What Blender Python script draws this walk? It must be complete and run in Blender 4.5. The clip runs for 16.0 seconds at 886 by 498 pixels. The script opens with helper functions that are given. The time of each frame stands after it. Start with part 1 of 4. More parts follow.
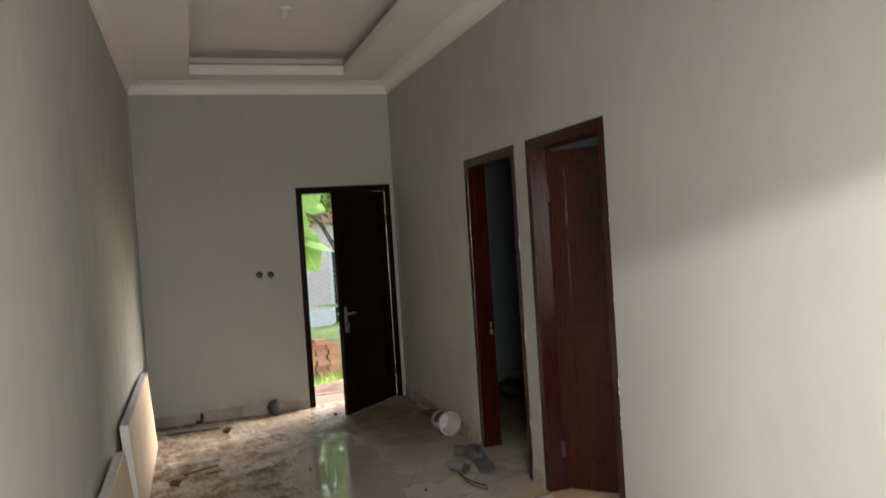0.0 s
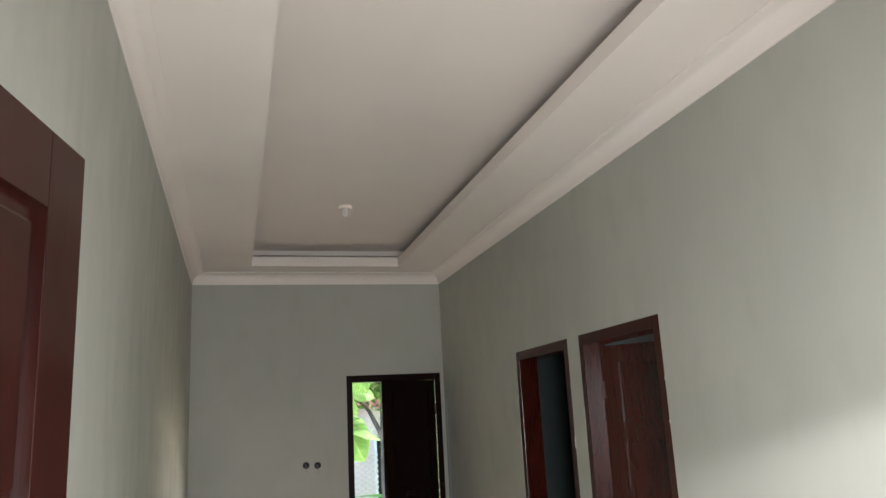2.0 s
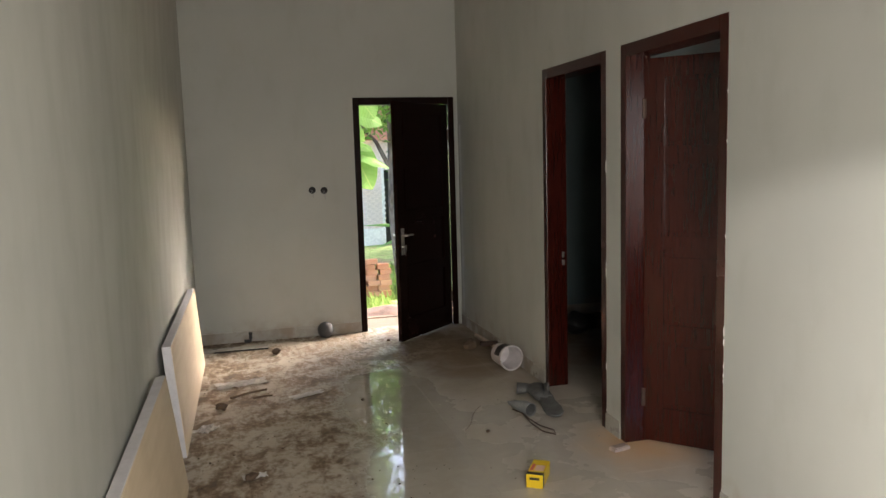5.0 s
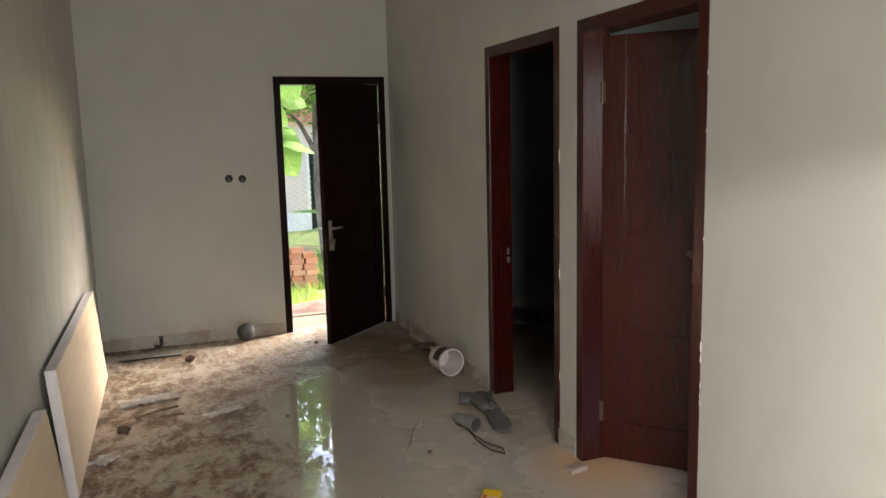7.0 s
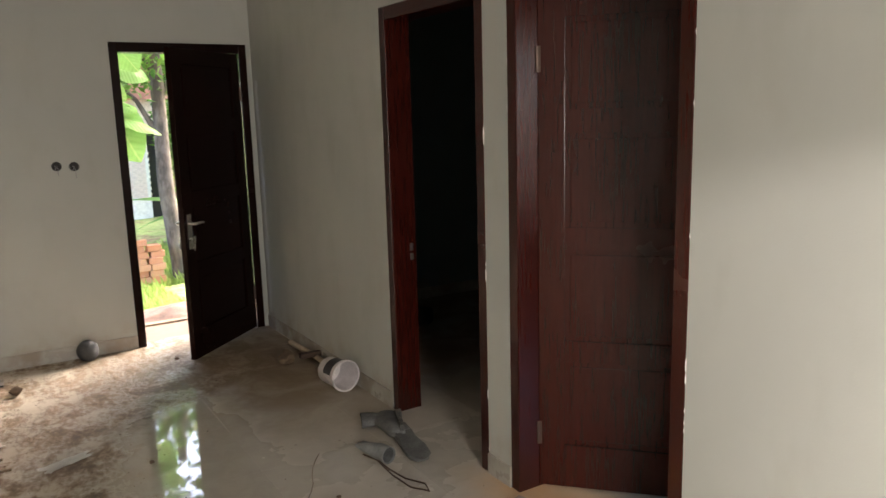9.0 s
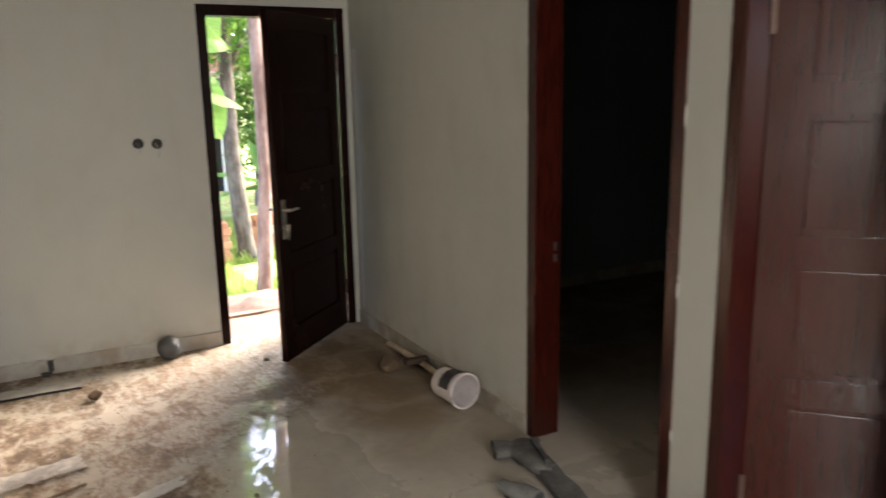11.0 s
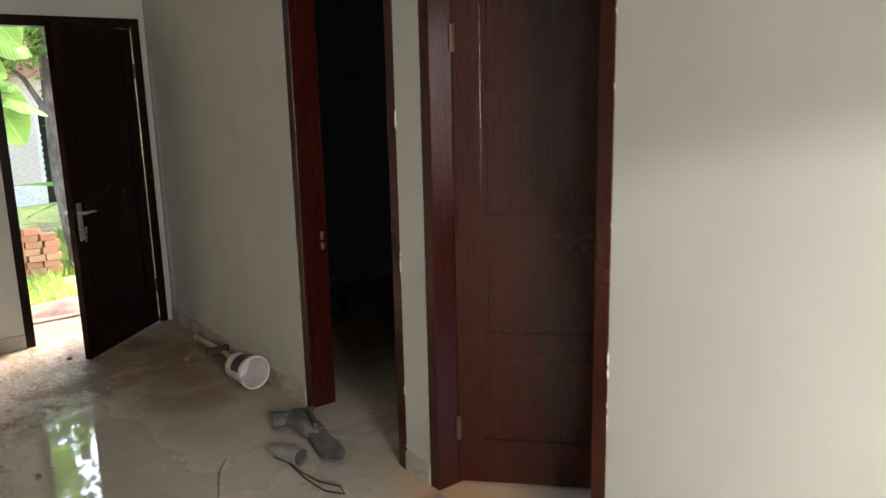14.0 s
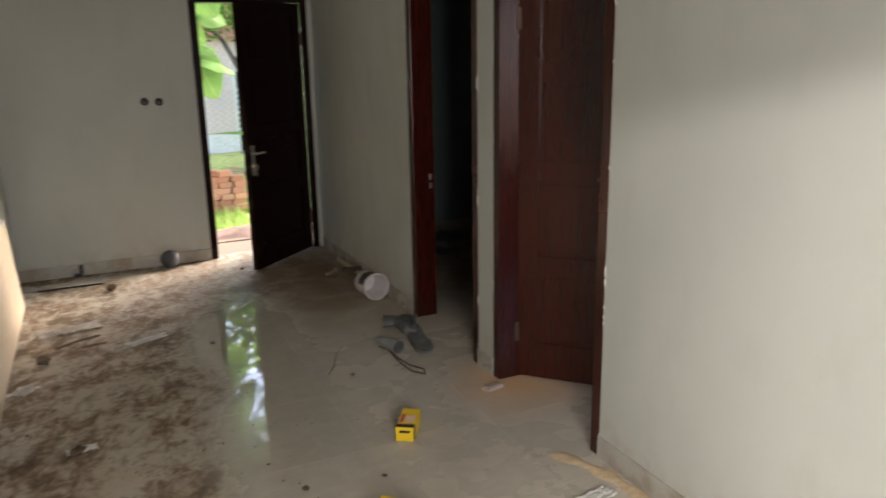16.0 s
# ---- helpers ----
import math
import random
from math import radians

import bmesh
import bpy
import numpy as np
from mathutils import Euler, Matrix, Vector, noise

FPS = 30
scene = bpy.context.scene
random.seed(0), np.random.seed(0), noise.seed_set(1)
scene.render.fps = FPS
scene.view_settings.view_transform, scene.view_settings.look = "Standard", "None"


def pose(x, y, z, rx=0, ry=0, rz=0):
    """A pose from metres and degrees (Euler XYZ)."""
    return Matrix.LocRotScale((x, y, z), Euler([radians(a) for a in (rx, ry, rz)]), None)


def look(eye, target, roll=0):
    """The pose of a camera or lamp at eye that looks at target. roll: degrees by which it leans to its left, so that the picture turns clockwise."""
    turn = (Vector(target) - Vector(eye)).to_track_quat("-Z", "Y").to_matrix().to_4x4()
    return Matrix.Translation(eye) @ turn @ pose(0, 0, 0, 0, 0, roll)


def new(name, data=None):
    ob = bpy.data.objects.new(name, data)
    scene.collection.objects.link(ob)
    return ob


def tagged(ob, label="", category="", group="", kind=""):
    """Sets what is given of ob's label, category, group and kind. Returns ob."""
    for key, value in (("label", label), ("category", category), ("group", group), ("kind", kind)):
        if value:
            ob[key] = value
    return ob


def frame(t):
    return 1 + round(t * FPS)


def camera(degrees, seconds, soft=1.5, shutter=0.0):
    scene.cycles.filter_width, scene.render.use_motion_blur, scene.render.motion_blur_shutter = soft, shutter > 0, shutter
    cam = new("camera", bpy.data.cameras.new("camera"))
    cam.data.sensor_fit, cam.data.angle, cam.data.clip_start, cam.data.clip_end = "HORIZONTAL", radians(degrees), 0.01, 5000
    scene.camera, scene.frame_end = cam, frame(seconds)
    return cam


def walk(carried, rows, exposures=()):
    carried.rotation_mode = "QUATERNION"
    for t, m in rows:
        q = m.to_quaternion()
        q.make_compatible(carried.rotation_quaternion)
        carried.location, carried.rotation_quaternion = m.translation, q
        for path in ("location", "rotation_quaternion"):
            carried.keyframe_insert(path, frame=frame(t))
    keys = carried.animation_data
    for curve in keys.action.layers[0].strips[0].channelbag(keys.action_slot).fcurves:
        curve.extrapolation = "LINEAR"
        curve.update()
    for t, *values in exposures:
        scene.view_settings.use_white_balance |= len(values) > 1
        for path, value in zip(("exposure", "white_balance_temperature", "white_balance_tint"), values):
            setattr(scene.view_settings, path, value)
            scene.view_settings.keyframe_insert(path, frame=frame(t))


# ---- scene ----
cam = camera(60.8, 16.0, shutter=0.4)
PATH = [
    (0, (0.332, 0.79, 1.604), (0.963, 2.687, 1.562), -3.7),
    (0.5, (0.304, 0.806, 1.658), (0.88, 2.718, 1.768), -3.4),
    (1, (0.277, 0.782, 1.645), (0.823, 2.688, 1.907), -2.6),
    (1.5, (0.27, 0.773, 1.673), (0.803, 2.664, 2.047), -2.8),
    (2, (0.282, 0.764, 1.68), (0.81, 2.642, 2.118), -3.0),
    (2.5, (0.305, 0.776, 1.677), (0.837, 2.652, 2.121), -3.3),
    (3, (0.319, 0.819, 1.636), (0.863, 2.723, 1.914), -3.0),
    (3.5, (0.313, 0.886, 1.578), (0.878, 2.805, 1.591), -2.1),
    (4, (0.32, 0.97, 1.554), (0.861, 2.89, 1.404), -1.8),
    (4.2, (0.32, 1.042, 1.549), (0.811, 2.973, 1.371), -1.8),
    (6.3, (0.421, 1.612, 1.635), (1.044, 3.49, 1.34), -2.5),
    (6.5, (0.411, 1.653, 1.62), (1.084, 3.514, 1.326), -2.2),
    (7, (0.443, 1.798, 1.611), (1.12, 3.657, 1.318), -1.4),
    (7.5, (0.517, 1.983, 1.616), (1.148, 3.858, 1.324), -1.0),
    (8, (0.52, 2.148, 1.597), (1.221, 3.994, 1.282), -1.9),
    (8.2, (0.482, 2.224, 1.599), (1.293, 4.022, 1.27), -2.5),
    (10.3, (0.46, 2.984, 1.609), (1.554, 4.614, 1.224), -1.1),
    (10.5, (0.429, 3.058, 1.6), (1.508, 4.694, 1.2), -1.1),
    (11, (0.398, 3.294, 1.606), (1.314, 5.023, 1.191), -1.1),
    (11.5, (0.39, 3.53, 1.64), (1.149, 5.338, 1.249), -0.6),
    (12, (0.404, 3.541, 1.627), (1.156, 5.355, 1.248), 0.1),
    (12.5, (0.359, 3.376, 1.636), (1.27, 5.115, 1.255), 0.0),
    (13, (0.354, 3.136, 1.623), (1.436, 4.768, 1.218), -0.9),
    (13.5, (0.441, 2.899, 1.63), (1.623, 4.459, 1.219), -1.3),
    (14, (0.575, 2.651, 1.612), (1.776, 4.196, 1.2), -1.3),
    (14.5, (0.548, 2.436, 1.608), (1.752, 3.972, 1.173), -2.0),
    (15, (0.495, 2.202, 1.615), (1.681, 3.733, 1.119), -2.8),
    (15.5, (0.532, 1.955, 1.63), (1.59, 3.575, 1.124), -1.6),
    (16, (0.512, 1.729, 1.651), (1.322, 3.487, 1.148), -1.0),
]
walk(cam, [(t, look(eye, target, roll)) for t, eye, target, roll in PATH],
     ((0.0, 3.1, 6550, 13), (0.6, 3.38, 6400, 12), (1.5, 3.5, 6250, 11), (2.5, 3.45, 6150, 9), (3.5, 3.3, 6500, 12), (4.2, 3.3, 6600, 12), (7.0, 3.45, 6750, 13), (8.2, 3.45, 6750, 13), (10.5, 3.95, 6850, 15),
      (11.5, 3.65, 6500, 12), (12.5, 3.65, 6450, 12), (13.2, 3.7, 6600, 13), (14.0, 3.7, 6650, 12), (15.0, 3.4, 6450, 11), (16.0, 3.2, 6600, 12)))

# ---- world, sun, exposure ----
world = bpy.data.worlds.new("world")
scene.world = world
world.use_nodes = True
wn = world.node_tree
sky = wn.nodes.new("ShaderNodeTexSky")
sky.sky_type = "NISHITA"
sky.sun_disc = False
sky.sun_elevation, sky.sun_rotation = radians(30), radians(67)
sky.air_density, sky.dust_density, sky.ozone_density = 0.6, 3.0, 0.2
wn.links.new(sky.outputs[0], wn.nodes["Background"].inputs[0])
wn.nodes["Background"].inputs[1].default_value = 0.15

# hazy sun over the garden, which looks in by the back door
sun = new("sun", bpy.data.lights.new("sun", "SUN"))
sun.data.energy, sun.data.angle, sun.data.color = 1.15, radians(30), (1.0, 0.985, 0.96)
sun.matrix_world = look((0, 0, 0), (-0.797, -0.338, -0.5))

# daylight that comes in by the wide front doorway
daylight = new("doorway_daylight", bpy.data.lights.new("doorway_daylight", "AREA"))
daylight.data.shape, daylight.data.size, daylight.data.size_y = "RECTANGLE", 0.85, 1.25
daylight.data.energy, daylight.data.color = 9.6, (1.0, 0.965, 0.92)
daylight.matrix_world = look((0.72, 0.62, 1.48), (1.5, 3.0, 0.15))
# and a lamp for daylight from an added, unseen slot under the porch roof
slot = new("porch_slot_daylight", bpy.data.lights.new("porch_slot_daylight", "AREA"))
slot.data.shape, slot.data.size, slot.data.size_y = "RECTANGLE", 1.1, 0.18
slot.data.energy, slot.data.color = 40.0, (1.0, 0.95, 0.90)
slot.matrix_world = look((-2.15, -1.74, 2.71), (2.2, 3.4, 1.2))

# ---- materials ----


class Nodes:
    """A material and short ways to add nodes to it."""

    def __init__(self, name):
        self.mat = bpy.data.materials.new(name)
        self.mat.use_nodes = True
        self.tree = self.mat.node_tree
        self.bsdf = self.tree.nodes["Principled BSDF"]
        self.out = self.tree.nodes["Material Output"]
        self.coord = self.tree.nodes.new("ShaderNodeTexCoord").outputs["Object"]
        self.place = self.tree.nodes.new("ShaderNodeNewGeometry").outputs["Position"]

    def put(self, socket, value):
        if hasattr(value, "is_output"):
            self.tree.links.new(value, socket)
        else:
            socket.default_value = value

    def noise(self, scale, detail=4.0, rough=0.55, stretch=(1, 1, 1), world_space=False, distort=0.0):
        m = self.tree.nodes.new("ShaderNodeMapping")
        m.inputs["Scale"].default_value = stretch
        self.tree.links.new(self.place if world_space else self.coord, m.inputs[0])
        n = self.tree.nodes.new("ShaderNodeTexNoise")
        n.inputs["Scale"].default_value, n.inputs["Detail"].default_value = scale, detail
        n.inputs["Roughness"].default_value, n.inputs["Distortion"].default_value = rough, distort
        self.tree.links.new(m.outputs[0], n.inputs["Vector"])
        return n.outputs["Fac"]

    def ramp(self, fac, lo, hi, a=0.0, b=1.0):
        n = self.tree.nodes.new("ShaderNodeMapRange")
        n.interpolation_type = "SMOOTHSTEP"
        for k, v in zip(("Value", "From Min", "From Max", "To Min", "To Max"), (fac, lo, hi, a, b)):
            self.put(n.inputs[k], v)
        return n.outputs[0]

    def mix(self, fac, a, b):
        n = self.tree.nodes.new("ShaderNodeMix")
        n.data_type = "RGBA"
        self.put(n.inputs[0], fac)
        self.put(n.inputs[6], a if hasattr(a, "is_output") else (*a, 1))
        self.put(n.inputs[7], b if hasattr(b, "is_output") else (*b, 1))
        return n.outputs[2]

    def calc(self, op, a, b=0.0, c=0.0):
        n = self.tree.nodes.new("ShaderNodeMath")
        n.operation = op
        for i, v in enumerate((a, b, c)):
            self.put(n.inputs[i], v)
        return n.outputs[0]

    def axis(self):
        n = self.tree.nodes.new("ShaderNodeSeparateXYZ")
        self.tree.links.new(self.place, n.inputs[0])
        return n.outputs

    def bump(self, height, strength, distance):
        n = self.tree.nodes.new("ShaderNodeBump")
        n.inputs["Strength"].default_value, n.inputs["Distance"].default_value = strength, distance
        self.put(n.inputs["Height"], height)
        self.tree.links.new(n.outputs[0], self.bsdf.inputs["Normal"])

    def random(self):
        return self.tree.nodes.new("ShaderNodeObjectInfo").outputs["Random"]

    def island(self):
        return self.tree.nodes.new("ShaderNodeNewGeometry").outputs["Random Per Island"]

    def done(self, colour, rough=0.5, metal=0.0, spec=0.5):
        self.put(self.bsdf.inputs["Base Color"], colour if hasattr(colour, "is_output") else (*colour, 1))
        self.put(self.bsdf.inputs["Roughness"], rough)
        self.bsdf.inputs["Metallic"].default_value = metal
        self.bsdf.inputs["Specular IOR Level"].default_value = spec
        return self.mat


def plain(name, colour, rough, metal=0.0, vary=0.25, scale=14.0, spec=0.5, relief=0.1):
    """A surface with mottling at two scales and a little relief."""
    n = Nodes(name)
    a = n.noise(scale, 5)
    b = n.noise(scale * 7, 3)
    f = n.calc("ADD", n.calc("MULTIPLY", a, 0.65), n.calc("MULTIPLY", b, 0.35))
    dark = tuple(c * (1 - vary) for c in colour)
    light = tuple(min(1, c * (1 + vary * 0.6)) for c in colour)
    col = n.mix(n.ramp(f, 0.3, 0.7), dark, light)
    n.bump(f, relief, 0.004)
    return n.done(col, n.ramp(a, 0.3, 0.7, rough * 0.85, min(1, rough * 1.15)), metal, spec)


def wall_paint(name, colour):
    n = Nodes(name)
    big = n.noise(0.9, 5, world_space=True)
    mid = n.noise(6, 5, world_space=True, stretch=(1, 1, 0.45))
    fine = n.noise(160, 2, world_space=True)
    trowel = n.noise(3.2, 4, world_space=True, distort=0.6)
    col = n.mix(n.ramp(big, 0.35, 0.68), tuple(c * 0.93 for c in colour), colour)
    col = n.mix(n.calc("MULTIPLY", n.ramp(mid, 0.52, 0.75), 0.35), col, tuple(c * v for c, v in zip(colour, (0.86, 0.84, 0.8))))
    z = n.axis()[2]
    splash = n.calc("MULTIPLY", n.ramp(z, 0.0, 0.28, 1, 0), n.ramp(n.noise(7, 6, world_space=True), 0.42, 0.66))
    col = n.mix(n.calc("MULTIPLY", splash, 0.6), col, (0.30, 0.23, 0.16))
    n.bump(n.calc("ADD", n.calc("MULTIPLY", fine, 0.25), n.calc("MULTIPLY", trowel, 1.6)), 0.35, 0.004)
    return n.done(col, n.ramp(mid, 0.3, 0.7, 0.5, 0.72), 0, 0.35)


M_WALL = wall_paint("grey_green_wall_paint", (0.432, 0.442, 0.405))
# teal-grey room paint, darkened so its colour carries the side rooms' dimness
M_WALL_ROOM_DIM = wall_paint("dimmed_room_wall_paint", (0.18, 0.235, 0.235))
M_OUTSIDE_WALL = plain("rendered_outer_wall", (0.5, 0.48, 0.44), 0.85)


def ceiling_paint():
    n = Nodes("white_ceiling_paint")
    big = n.noise(0.7, 4, world_space=True)
    fine = n.noise(90, 2, world_space=True)
    col = n.mix(n.ramp(big, 0.3, 0.7), (0.82, 0.765, 0.73), (0.87, 0.82, 0.785))
    n.bump(n.calc("ADD", fine, n.calc("MULTIPLY", big, 3.0)), 0.15, 0.002)
    return n.done(col, 0.7, 0, 0.3)


M_CEIL = ceiling_paint()


def varnished_wood(name, light, dark, gloss=0.36):
    n = Nodes(name)
    grain = n.noise(5, 8, 0.65, stretch=(14, 14, 0.9), distort=0.4)
    pores = n.noise(40, 3, 0.6, stretch=(9, 9, 0.5))
    cloud = n.noise(2.5, 4)
    f = n.calc("ADD", n.calc("MULTIPLY", grain, 0.7), n.calc("MULTIPLY", cloud, 0.3))
    col = n.mix(n.ramp(f, 0.34, 0.66), dark, light)
    col = n.mix(n.calc("MULTIPLY", n.ramp(pores, 0.55, 0.72), 0.10), col, tuple(c * 0.5 for c in dark))
    n.bump(n.calc("ADD", grain, n.calc("MULTIPLY", pores, 0.3)), 0.10, 0.002)
    return n.done(col, n.ramp(cloud, 0.2, 0.8, 0.19, 0.29), 0, gloss)


M_MAHOGANY = varnished_wood("red_brown_varnished_wood", (0.041, 0.0060, 0.0032), (0.028, 0.0040, 0.0023), 0.46)
# darker wood of the back door, its backlit shade put into the colour too
M_BACKLIT_WOOD = varnished_wood("backlit_dark_varnished_wood", (0.012, 0.0036, 0.0024), (0.006, 0.0020, 0.0014), 0.10)


def floor_tile():
    """Grey glossy tiles under dried mud, sand and footprints."""
    n = Nodes("muddy_glossy_floor_tile")
    x, y, z = n.axis()
    cloud = n.noise(2.2, 5, world_space=True)
    marble = n.noise(9, 7, 0.65, world_space=True, distort=0.8)
    tile = n.mix(n.ramp(marble, 0.35, 0.68), (0.45, 0.42, 0.36), (0.51, 0.475, 0.415))
    tile = n.mix(n.calc("MULTIPLY", n.random(), 0.25), tile, (0.42, 0.395, 0.345))
    # a film of dust all over, heavier by the walls
    film = n.ramp(n.noise(3.5, 6, world_space=True), 0.34, 0.70)
    tile = n.mix(n.calc("MULTIPLY", film, 0.25), tile, (0.45, 0.395, 0.315))
    # where mud was trodden in: from the back door along the left wall
    line = n.calc("ADD", 0.98, n.calc("MULTIPLY", n.calc("SUBTRACT", y, 5.0), 0.05))
    line = n.calc("ADD", line, n.calc("MULTIPLY", n.ramp(y, 6.5, 7.3), 1.1))
    edge = n.calc("ADD", n.calc("SUBTRACT", line, x), n.calc("MULTIPLY", n.calc("SUBTRACT", n.noise(1.6, 5, world_space=True), 0.5), 1.3))
    zone = n.calc("MULTIPLY", n.ramp(edge, -0.14, 0.30), n.ramp(y, 3.2, 5.0))
    clump = n.noise(3.1, 8, 0.6, world_space=True, distort=0.5)
    tread = n.noise(13, 5, 0.6, world_space=True, stretch=(1, 0.5, 1), distort=0.4)
    grit = n.noise(34, 4, 0.65, world_space=True, stretch=(1, 0.7, 1))
    lump = n.calc("ADD", n.calc("ADD", n.calc("MULTIPLY", clump, 0.42), n.calc("MULTIPLY", tread, 0.34)), n.calc("MULTIPLY", grit, 0.24))
    mud = n.calc("MULTIPLY", zone, n.ramp(lump, 0.43, 0.56))
    wet = n.calc("MULTIPLY", zone, n.ramp(lump, 0.525, 0.61))
    thin = n.calc("MULTIPLY", zone, n.ramp(n.noise(4.2, 6, world_space=True, distort=0.4), 0.30, 0.62, 0.75, 0.30))
    col = n.mix(thin, tile, (0.40, 0.325, 0.24))
    col = n.mix(n.calc("MULTIPLY", mud, 0.85), col, (0.165, 0.105, 0.06))
    col = n.mix(n.calc("MULTIPLY", wet, 0.92), col, (0.075, 0.044, 0.025))
    # trodden earth behind the open leaf of the back door
    back = n.calc("MULTIPLY", n.ramp(y, 5.6, 6.8), n.ramp(n.calc("ADD", x, n.calc("MULTIPLY", n.noise(2.4, 5, world_space=True), 0.9)), 1.75, 2.2))
    col = n.mix(n.calc("MULTIPLY", back, n.ramp(clump, 0.30, 0.62, 0.55, 0.95)), col, (0.155, 0.105, 0.058))
    # sand by the two inner doors
    sx = n.calc("SUBTRACT", x, 2.33)
    sy = n.calc("SUBTRACT", y, 4.85)
    far = n.calc("SQRT", n.calc("ADD", n.calc("MULTIPLY", n.calc("MULTIPLY", sx, sx), 3.0), n.calc("MULTIPLY", n.calc("MULTIPLY", sy, sy), 2.2)))
    sand = n.calc("MULTIPLY", n.ramp(n.calc("ADD", far, n.calc("MULTIPLY", n.noise(5, 5, world_space=True), 0.5)), 0.20, 1.0, 1, 0), 0.85)
    col = n.mix(sand, col, (0.60, 0.36, 0.165))
    cover = n.calc("MAXIMUM", n.calc("MAXIMUM", mud, sand), n.calc("MULTIPLY", back, 0.8))
    smear = n.ramp(n.noise(6, 6, world_space=True, distort=0.5), 0.45, 0.75, 0.006, 0.05)
    wob = n.calc("ADD", x, n.calc("MULTIPLY", n.calc("SUBTRACT", n.noise(1.5, 4, world_space=True), 0.5), 0.5))
    wetx = n.calc("MULTIPLY", n.ramp(wob, 0.75, 1.1), n.ramp(wob, 1.30, 1.60, 1, 0))
    smear = n.calc("ADD", smear, n.calc("MULTIPLY", n.calc("SUBTRACT", 1.0, wetx), n.ramp(film, 0.0, 1.0, 0.22, 0.32)))
    dirt = n.calc("ADD", n.calc("MULTIPLY", cover, 0.55), n.calc("MULTIPLY", n.calc("MULTIPLY", zone, thin), 0.3))
    rough = n.calc("SUBTRACT", n.calc("ADD", smear, dirt), n.calc("MULTIPLY", smear, dirt))
    rough = n.calc("MAXIMUM", n.calc("SUBTRACT", rough, n.calc("MULTIPLY", wet, 0.25)), 0.03)
    ripple = n.calc("MULTIPLY", n.noise(22, 3, world_space=True), 0.022)
    n.bump(n.calc("ADD", n.calc("ADD", ripple, n.calc("MULTIPLY", cloud, 0.10)), n.calc("MULTIPLY", n.calc("MULTIPLY", lump, cover), 1.1)), 0.5, 0.010)
    wetness = n.calc("MULTIPLY", n.calc("SUBTRACT", 1.0, cover), n.calc("MULTIPLY", wetx, 1.0))
    n.put(n.bsdf.inputs["Coat Weight"], n.calc("MULTIPLY", wetness, 0.9))
    n.put(n.bsdf.inputs["Coat Roughness"], 0.012)
    n.bsdf.inputs["Coat IOR"].default_value = 1.6
    return n.done(col, rough, 0, 0.5)


M_TILE = floor_tile()
M_GROUT = plain("cement_grout", (0.15, 0.135, 0.11), 0.7)


def skirting():
    n = Nodes("grey_skirting_tile")
    d = n.noise(5, 6, world_space=True)
    col = n.mix(n.ramp(d, 0.4, 0.65), (0.36, 0.35, 0.315), (0.27, 0.235, 0.19))
    n.bump(d, 0.2, 0.003)
    return n.done(col, n.ramp(d, 0.35, 0.65, 0.25, 0.7))


M_SKIRT = skirting()


def plywood():
    n = Nodes("pale_plywood")
    g = n.noise(1.6, 7, 0.6, stretch=(14, 1.0, 14), distort=1.2)
    s = n.noise(3.0, 5)
    col = n.mix(n.ramp(g, 0.35, 0.65), (0.66, 0.54, 0.39), (0.70, 0.58, 0.43))
    col = n.mix(n.calc("MULTIPLY", n.ramp(s, 0.52, 0.75), 0.25), col, (0.50, 0.39, 0.26))
    n.bump(g, 0.1, 0.002)
    return n.done(col, 0.55, 0, 0.4)


M_PLY = plywood()
M_PLY_EDGE = plain("white_laminate_edge", (0.66, 0.65, 0.68), 0.5, vary=0.12)
M_FILLER = plain("white_filler", (0.70, 0.69, 0.66), 0.8, vary=0.1)
M_CHROME = plain("brushed_steel", (0.62, 0.61, 0.58), 0.3, 1.0, vary=0.12)
M_BRASS = plain("dull_steel_hinge", (0.12, 0.085, 0.07), 0.5, 0.85)
M_WHITE_PLASTIC = plain("white_plastic", (0.72, 0.70, 0.69), 0.42, vary=0.10)
M_BUCKET = plain("dirty_white_plastic", (0.66, 0.62, 0.62), 0.42, vary=0.18, scale=9)
M_BLACK = plain("black_plastic", (0.018, 0.018, 0.019), 0.5)
M_HOLE_SHADE = plain("shaded_box_inside", (0.02, 0.019, 0.018), 0.8)
M_WIRE = plain("grey_cable", (0.25, 0.25, 0.26), 0.5)
M_RUBBER = plain("dusty_grey_rubber", (0.125, 0.128, 0.125), 0.75, vary=0.55, scale=16)
M_RUBBER_LIGHT = plain("pale_grey_plastic", (0.24, 0.25, 0.25), 0.55, vary=0.35)
M_BALL = plain("dark_grey_rubber", (0.05, 0.053, 0.057), 0.65, vary=0.35)
M_YELLOW = plain("yellow_printed_card", (0.80, 0.56, 0.02), 0.4, vary=0.08)
M_RED_PRINT = plain("red_print", (0.55, 0.10, 0.10), 0.4, vary=0.15)
M_PINK_PRINT = plain("pale_print", (0.78, 0.52, 0.42), 0.4, vary=0.2)
M_BLACK_PRINT = plain("black_print", (0.03, 0.025, 0.025), 0.4)
M_PAPER = plain("crumpled_white_paper", (0.84, 0.83, 0.80), 0.7, vary=0.15)
M_FILM = plain("cloudy_plastic_film", (0.80, 0.77, 0.73), 0.25, vary=0.2)
M_STICK = plain("weathered_wood", (0.16, 0.11, 0.07), 0.75, vary=0.4)
M_HANDLE = plain("worn_wooden_handle", (0.46, 0.38, 0.28), 0.6, vary=0.35)
M_IRON = plain("rusty_iron", (0.09, 0.06, 0.045), 0.65, 0.5, vary=0.4)
